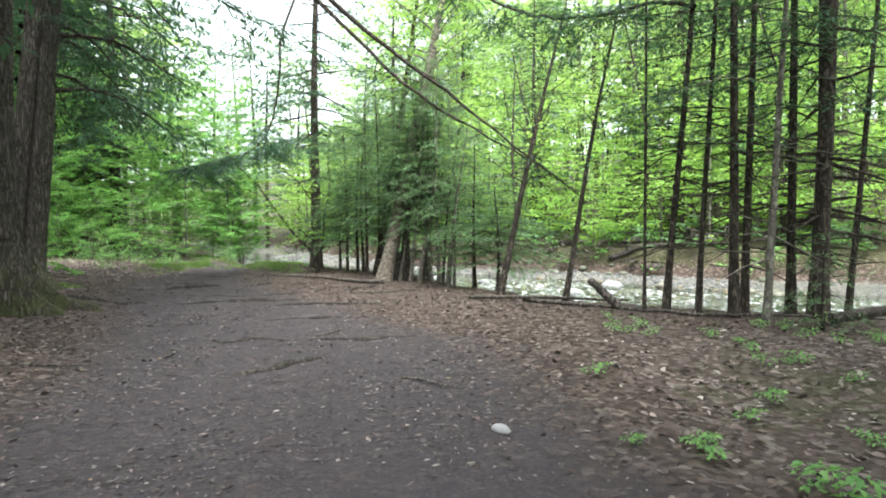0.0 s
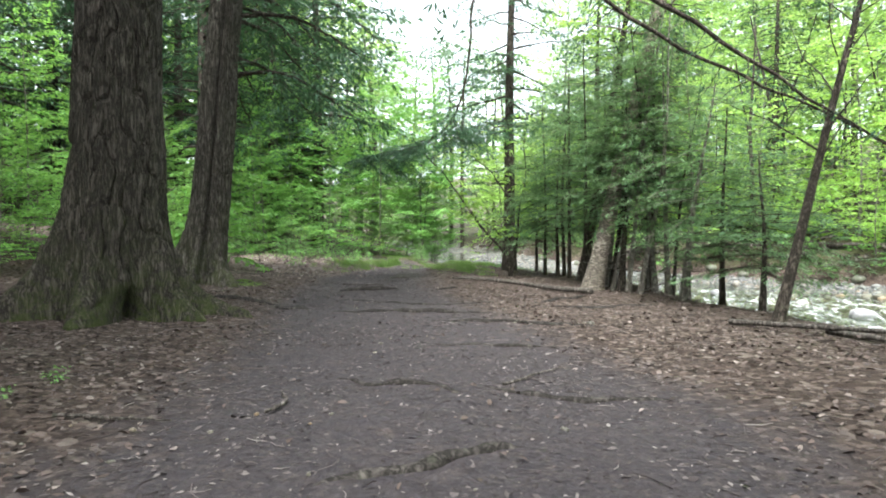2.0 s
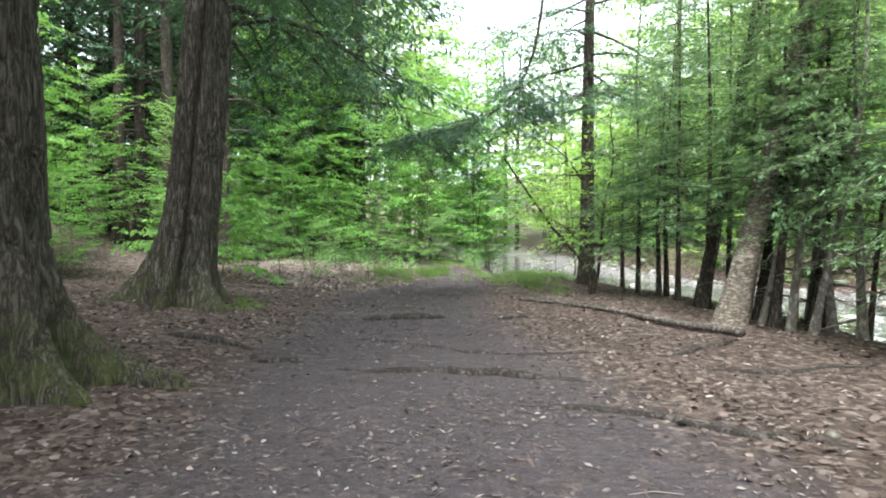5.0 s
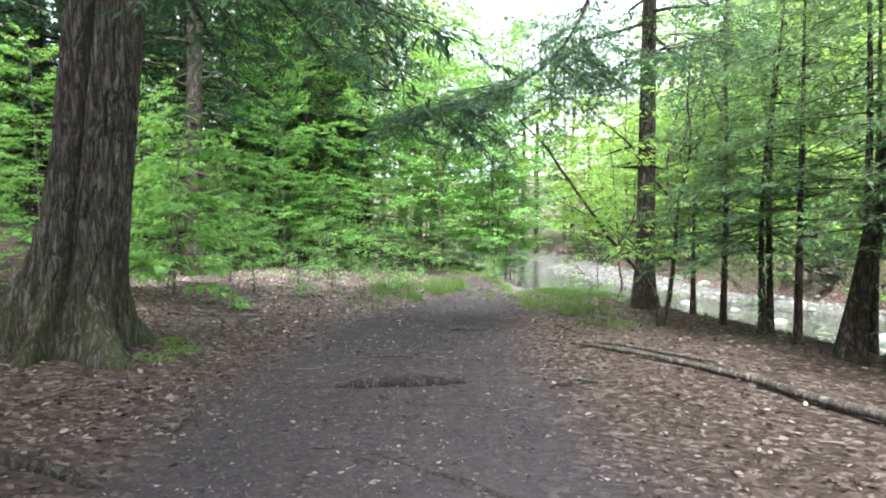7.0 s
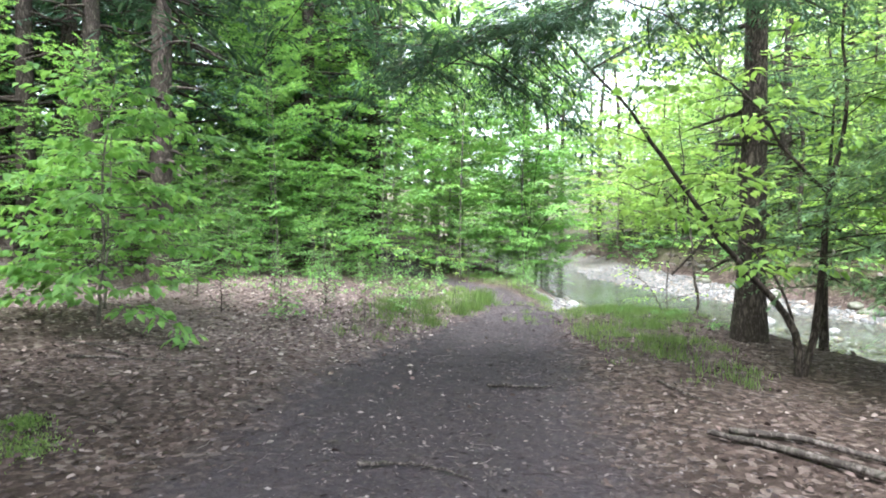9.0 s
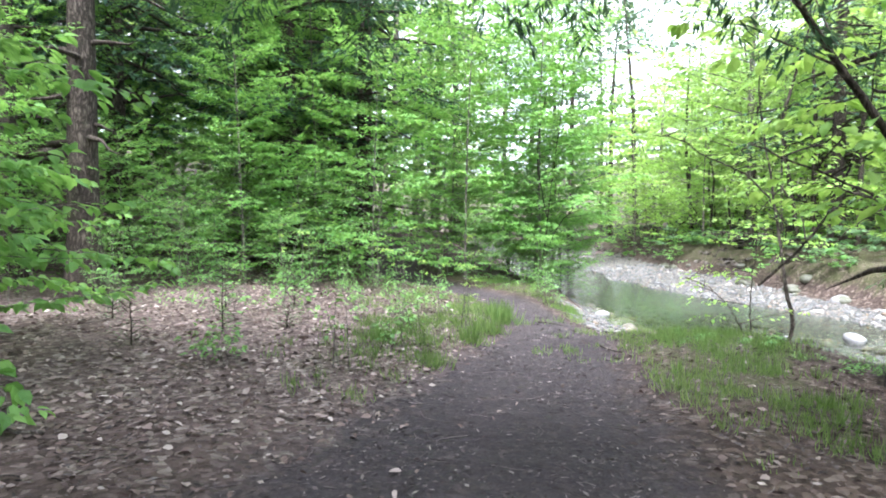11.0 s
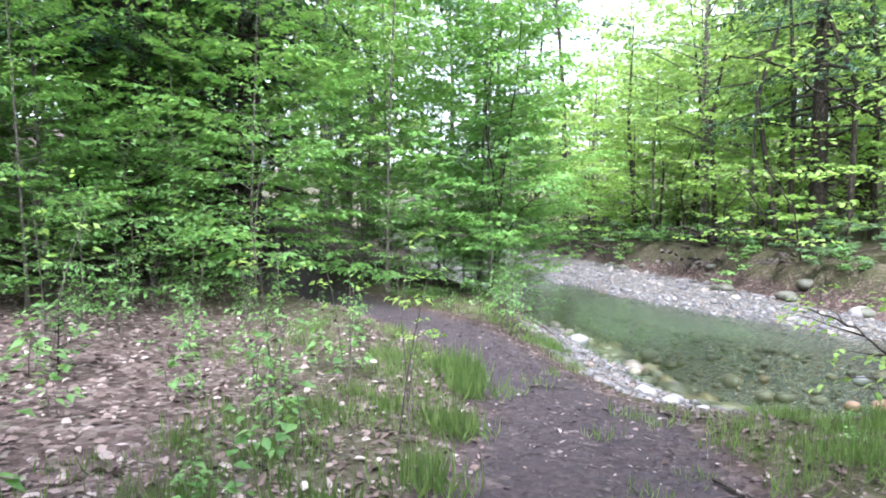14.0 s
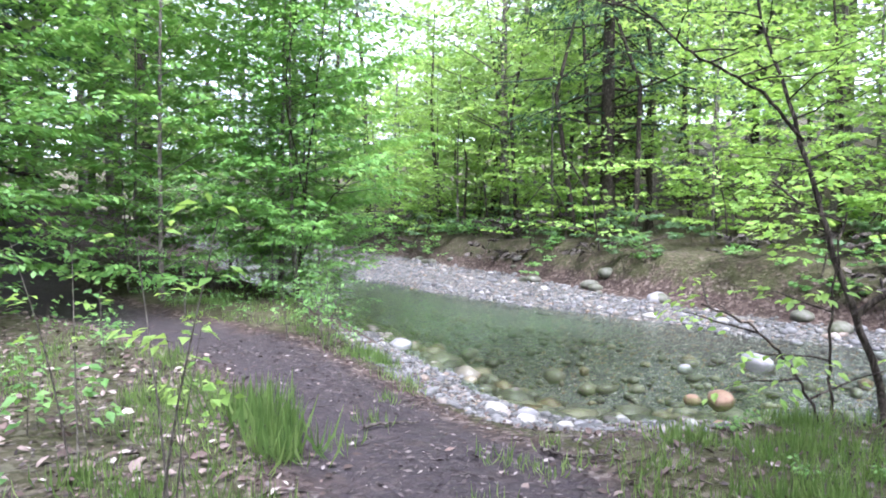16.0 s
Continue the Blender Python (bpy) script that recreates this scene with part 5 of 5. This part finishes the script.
GREY_STONE, RUST_STONE, WHITE_STONE = stone_tone("grey_boulder", (0.16, 0.155, 0.17), (0.34, 0.33, 0.34)), stone_tone("rusty_boulder", (0.2, 0.11, 0.065), (0.36, 0.25, 0.18)), stone_tone("pale_boulder", (0.22, 0.21, 0.2), (0.4, 0.385, 0.37))
for k, (x, y, r, m, lab) in enumerate([(-3.3, 22.9, 0.19, GREY_STONE, "smooth purple-grey boulder in the riffle"), (-4.35, 21.6, 0.15, RUST_STONE, "rust-orange stone in shallow water"), (-4.6, 21.62, 0.09, RUST_STONE, "rust-orange stone in shallow water"),
                                       (-4.7, 20.85, 0.09, RUST_STONE, "tan stone at the water's edge"), (-5.0, 20.75, 0.06, WHITE_STONE, "white stone at the water's edge"), (-5.4, 21.1, 0.08, WHITE_STONE, "white stone at the water's edge"), (-3.8, 20.6, 0.1, WHITE_STONE, "white stone at the water's edge"),
                                       (-3.6, 20.4, 0.12, WHITE_STONE, "white stone at the water's edge"), (-6.45, 20.75, 0.09, WHITE_STONE, "pale rounded beach stone"), (-6.25, 20.6, 0.08, WHITE_STONE, "pale rounded beach stone"), (-6.0, 20.5, 0.075, WHITE_STONE, "pale rounded beach stone"),
                                       (-5.8, 20.75, 0.07, GREY_STONE, "grey rounded beach stone"), (-6.2, 20.9, 0.085, GREY_STONE, "grey rounded beach stone"), (-4.2, 22.7, 0.09, GREY_STONE, "dark flat stone breaking the water"), (-2.3, 22.2, 0.13, GREY_STONE, "grey stone in the riffle"),
                                       (-1.6, 20.6, 0.16, WHITE_STONE, "pale stone in the riffle"), (-3.5, 25.6, 0.09, WHITE_STONE, "pale stone on the gravel bar"), (-2.6, 25.1, 0.08, WHITE_STONE, "pale stone on the gravel bar"), (-3.0, 26.6, 0.2, GREY_STONE, "mossy grey stone below the far bank"),
                                       (-4.6, 28.4, 0.1, WHITE_STONE, "pale stone below the far bank"), (-7.3, 23.9, 0.16, GREY_STONE, "grey rock at the pool's edge"), (1.2, 17.8, 0.2, GREY_STONE, "grey stone in the rapids"), (3.2, 14.6, 0.22, GREY_STONE, "grey stone in the rapids"),
                                       (5.2, 12.4, 0.2, WHITE_STONE, "pale stone in the rapids"), (2.6, 16.2, 0.16, WHITE_STONE, "pale stone in the rapids"), (4.6, 16.3, 0.25, GREY_STONE, "grey stone in the rapids"), (-0.2, 19.2, 0.2, GREY_STONE, "grey stone in the rapids"), (0.3, 3.2, 0.05, GREY_STONE, "flat grey stone in the trail")]):
    boulder(x, y, r, lab, m, 30 + k)

# ---------------------------------------------------------------- leaf litter, twigs, grass and low plants
def litter_keep(x, y):
    dn, bank, df, bar, dp, sp, half = lay(x, y)
    off = step(half * 0.65, half * 1.35, dp)
    clump = 0.55 + 0.45 * step(-0.3, 0.4, vnoise(x, y, 0.8, 51))
    near = np.exp(-np.clip(dp - 3.5, 0, None) / 5)
    return (0.03 + 0.95 * off * np.where(sp > 0, 1.0, 0.65)) * clump * near * (dn > 0.15)


lrng = np.random.default_rng(50)
p = pick(lrng, 100000, -15, 7, 1.2, 23, litter_keep)
pale_litter = lrng.random(len(p)) < pale_ground(p[:, 0], p[:, 1])
for p, material, lo, hi, label in ((p[~pale_litter], LITTER, 0.02, 0.062, "dark brown dead leaves covering the ground beside the trail"), (p[pale_litter], LITTER_PALE, 0.03, 0.078, "pale pinkish-tan curled dead leaves covering the clearing")):
    n = len(p)
    az = lrng.uniform(0, 6.28, n)
    way = np.stack([np.cos(az), np.sin(az), lrng.normal(0, 0.3, n)], 1)
    up = np.stack([lrng.normal(0, 0.55, n), lrng.normal(0, 0.55, n), np.ones(n)], 1)
    L = lrng.uniform(lo, hi, n)
    base = np.stack([p[:, 0], p[:, 1], height(p[:, 0], p[:, 1]) + 0.006 + np.abs(lrng.normal(0, 0.01, n))], 1)
    me = leaves_mesh("leaf_litter", base, way, up, L, L * lrng.uniform(0.4, 0.75, n), 2)
    me.materials.append(material)
    tagged(new("leaf_litter", me), label, "leaf litter", kind="stuff")

p = pick(lrng, 105000, -15, 6, 1.2, 23, litter_keep)
pale_litter = lrng.random(len(p)) < pale_ground(p[:, 0], p[:, 1])
for p, material, label in ((p[~pale_litter], LITTER, "lower layer of dark rotting leaves"), (p[pale_litter], LITTER_PALE, "lower layer of pale broken leaves")):
    n = len(p)
    az = lrng.uniform(0, 6.28, n)
    L = lrng.uniform(0.025, 0.07, n)
    me = leaves_mesh("leaf_mould", np.stack([p[:, 0], p[:, 1], height(p[:, 0], p[:, 1]) + 0.003], 1), np.stack([np.cos(az), np.sin(az), lrng.normal(0, 0.12, n)], 1), np.stack([lrng.normal(0, 0.3, n), lrng.normal(0, 0.3, n), np.ones(n)], 1), L, L * lrng.uniform(0.35, 0.7, n), 0)
    me.materials.append(material)
    tagged(new("leaf_mould", me), label, "leaf litter", kind="stuff")

p = pick(lrng, 230000, -9, 3, 1.2, 22, lambda x, y: (lay(x, y)[0] > 0.3) * np.exp(-np.clip(lay(x, y)[4] - 1.2, 0, None) / 1.2) * (0.3 + 0.7 * step(-0.5, 0.5, vnoise(x, y, 0.6, 53))))
n = len(p)
az = lrng.uniform(0, 6.28, n)
L = lrng.uniform(0.01, 0.05, n)
me = leaves_mesh("forest_debris", np.stack([p[:, 0], p[:, 1], height(p[:, 0], p[:, 1]) + 0.003], 1), np.stack([np.cos(az), np.sin(az), lrng.normal(0, 0.2, n)], 1), np.stack([lrng.normal(0, 0.4, n), lrng.normal(0, 0.4, n), np.ones(n)], 1), L, L * lrng.uniform(0.15, 0.6, n), 0)
me.materials.append(DEBRIS)
tagged(new("forest_debris", me), "crumbs of bark, needles and leaf bits on the trail", "debris", kind="stuff")

p = pick(lrng, 17000, -14, 6, 1.5, 23, lambda x, y: (lay(x, y)[0] > 0.2) * np.exp(-np.clip(lay(x, y)[4] - 2, 0, None) / 4) * 0.5)
tw = Tubes()
for x, y in p:
    a, l = lrng.uniform(0, 6.28), lrng.gamma(1.6, 0.04) + 0.03
    k = np.array([(x, y), (x + l * 0.5 * math.cos(a), y + l * 0.5 * math.sin(a)), (x + l * math.cos(a + 0.25), y + l * math.sin(a + 0.25))])
    tw.add(np.stack([k[:, 0], k[:, 1], height(k[:, 0], k[:, 1]) + 0.007], 1), [0.0028, 0.0025, 0.0012], 3)
me = tw.mesh("twigs")
me.materials.append(DEBRIS)
tagged(new("twigs", me), "thin brown twigs and needles strewn over the soil", "twigs", kind="stuff")


def blades(rng, xy, tall, per, spread):
    m = len(xy) * per
    c = np.repeat(xy, per, 0) + rng.normal(0, spread, (m, 2))
    L = np.repeat(tall, per) * rng.uniform(0.5, 1.15, m)
    a = rng.uniform(0, 6.28, m)
    out = rng.uniform(0.1, 0.9, m)
    way = np.stack([np.cos(a) * out, np.sin(a) * out, np.ones(m)], 1)
    up = np.stack([-np.cos(a), -np.sin(a), out + 0.3], 1) + rng.normal(0, 0.2, (m, 3))
    return np.stack([c[:, 0], c[:, 1], height(c[:, 0], c[:, 1]) - 0.005], 1), way, -up, L, 0.0025 + 0.0035 * rng.random(m)


grng = np.random.default_rng(60)
p = pick(grng, 9000, -10, -3, 14.5, 26, lambda x, y: turf_mask(x, y) * (lay(x, y)[0] > 0.65) * (1 - ((x > -7.0) & (x < -5.65) & (y > 19.6) & (y < 22.3))) * 0.42 * (0.25 + step(-0.1, 0.5, vnoise(x, y, 0.6, 61))))
me = leaves_mesh("grass", *blades(grng, p, grng.uniform(0.05, 0.14, len(p)), 24, 0.06), 1)
me.materials.append(GRASS)
tagged(new("grass", me), "patchy fresh green grass beside the trail and stream", "grass", kind="stuff")
for k, (x, y, t) in enumerate([(-7.75, 19.45, 0.3), (-7.62, 19.15, 0.25), (-7.95, 19.75, 0.25), (-7.5, 18.4, 0.22), (-7.4, 17.6, 0.2), (-7.7, 17.2, 0.17), (-7.3, 16.6, 0.15), (-8.0, 16.9, 0.15), (-5.7, 19.3, 0.12), (-5.3, 19.0, 0.13), (-5.0, 19.5, 0.13), (-7.35, 21.75, 0.17), (-7.55, 22.1, 0.15), (-5.5, 18.4, 0.11)]):
    b, w, u, l, wd = blades(grng, np.array([[0.0, 0.0]]) + np.array([[x, y]]), np.array([t]), 130, 0.08)
    b[:, 2] -= ground_at(x, y)
    b[:, :2] -= (x, y)
    me = leaves_mesh("grass_tuft", b, w, u, l, wd, 1)
    me.materials.append(GRASS)
    ob = tagged(new("grass_tuft", me), "lush tuft of long green grass beside the trail", "grass", "grass tufts by the trail", "stuff")
    ob.matrix_basis = Matrix.Translation((x, y, ground_at(x, y)))


def seedling(x, y, tall, stems, seed, leaf, label, size=0.06, name="seedling", bark=None, top=0.45, leaves=5):
    rng = np.random.default_rng(seed)
    ob = thing(name, x, y, ground_at(x, y), label, "plant", "seedlings in the clearing")
    fol = Foliage()
    for _ in range(stems):
        a, o = rng.uniform(0, 6.28), rng.uniform(0, 0.12) * (stems > 1)
        lean = rng.normal(0, 0.16, 2)
        h = tall * rng.uniform(0.65, 1.1)
        line = through_points([(o * math.cos(a), o * math.sin(a), -0.02), (o * math.cos(a) + lean[0] * h * 0.4, o * math.sin(a) + lean[1] * h * 0.4, h * 0.5), (o * math.cos(a) + lean[0] * h, o * math.sin(a) + lean[1] * h, h)], 8)
        t = Tubes()
        t.add(line, np.linspace(0.0025 + 0.0028 * tall, 0.0012, 8), 5)
        part("stem", t.mesh("stem"), bark or BARK_GREY, ob)
        for s in np.linspace(top, 1, 5):
            i = min(7, int(s * 7))
            az = rng.uniform(0, 6.28)
            fol.fan(rng, line[i], np.array([math.cos(az), math.sin(az), 0.35]), 0.16, 0.07, leaves, size, 0.35, 0.35)
    part("foliage", fol.mesh("foliage", 0.55, 1), leaf, ob)
    return ob


kinds = [seedling(-8.45, 17.93, 0.85, 3, 501, LEAF_SHRUB, "knee-high stems with a few fresh leaves in the litter"), seedling(-9.0, 18.6, 0.5, 2, 502, LEAF_SHRUB, "small leafy seedling in the litter"), seedling(-9.4, 17.5, 0.3, 2, 503, LEAF_SHRUB, "low green seedling in the litter", 0.07, top=0.3),
         seedling(-7.7, 18.0, 1.0, 2, 504, LEAF_LIME, "tall thin dark stem with leaves at its tip", 0.055, top=0.7), seedling(3.0, 3.6, 0.14, 3, 505, LEAF_SHRUB, "low green plant among dead leaves", 0.06, top=0.5)]
prng = np.random.default_rng(70)
q = pick(prng, 440, -13.5, -7.6, 15.5, 23.0, lambda x, y: (lay(x, y)[4] > lay(x, y)[6] + 0.35) * np.clip(0.12 + 0.07 * (y - 15), 0, 0.75) * 0.62)
for x, y in q:
    plant(kinds[prng.choice(4, p=[0.14, 0.24, 0.54, 0.08])], float(x), float(y), prng.uniform(0, 360), prng.uniform(0.6, 1.25))
q = pick(prng, 70, -8.4, -6.6, 21.8, 25.0, lambda x, y: (lay(x, y)[0] > 0.9) * 0.8)
for x, y in q:
    plant(kinds[prng.integers(0, 3)], float(x), float(y), prng.uniform(0, 360), prng.uniform(0.7, 1.2))
q = np.concatenate([pick(prng, 55, 0.9, 5, 2.0, 6.6, lambda x, y: 0.75 + 0 * x), pick(prng, 14, -4.6, -3.2, 2.6, 5.2, lambda x, y: 0.6 + 0 * x), pick(prng, 26, -5.5, -3.6, 17.6, 19.8, lambda x, y: 0.8 + 0 * x)])
for x, y in q:
    plant(kinds[4], float(x), float(y), prng.uniform(0, 360), prng.uniform(0.3, 0.62))
plant(kinds[4], 1.55, 2.35, 40, 0.9)
for k, (x, y, tall) in enumerate([(-9.55, 16.35, 0.8), (-9.9, 15.6, 0.6), (-10.6, 17.4, 0.75), (-9.2, 16.9, 0.35), (-11.0, 16.2, 0.5), (-10.2, 18.2, 0.6)]):
    tree("conifer_seedling", x, y, "tiny dark conifer standing in the leaf litter", "tree", BARK_DARK, NEEDLES_SOFT, 600 + k, 0.16, group="conifer seedlings", tall=tall, r0=0.009, sides=5, bare=0.22, limbs=18, reach=0.26, top=0.2, elev=20, rise=0.0, twigs=0.07,
         leaves=18, half=0.05, size=0.035, droop=0.1, twig_len=0.12, curve=0.02)


def moss(x, y, r, seed):
    rng = np.random.default_rng(seed)
    p = np.array([x, y]) + rng.normal(0, r * 0.45, (700, 2))
    L = rng.uniform(0.014, 0.03, 700)
    a = rng.uniform(0, 6.28, 700)
    z = height(p[:, 0], p[:, 1]) + 0.0
    me = leaves_mesh("moss_patch", np.stack([p[:, 0] - x, p[:, 1] - y, z - ground_at(x, y)], 1), np.stack([np.cos(a) * 0.6, np.sin(a) * 0.6, np.ones(700)], 1), rng.normal(0, 1, (700, 3)), L, L * 0.35, 0)
    me.materials.append(GRASS)
    ob = tagged(new("moss_patch", me), "soft green moss at the foot of the old hemlock", "moss", "moss patches", "stuff")
    ob.matrix_basis = Matrix.Translation((x, y, ground_at(x, y)))


for k, (x, y, r) in enumerate([(-7.3, 11.75, 0.2), (-7.15, 11.3, 0.16), (-7.6, 11.9, 0.14)]):
    moss(x, y, r, 80 + k)


# mossy rocks along the foot of the far bank
rock_rng = np.random.default_rng(97)
MOSSY = stone_tone("mossy_rock", (0.05, 0.06, 0.025), (0.16, 0.155, 0.14))
for k, (x, y, tall) in enumerate(along_far_bank(rock_rng, 46, -0.35, 0.35, 1.0)):
    boulder(x, y, 0.07 + 0.11 * rock_rng.random(), "dark mossy rock at the foot of the far bank", MOSSY, 400 + k, 0.35)
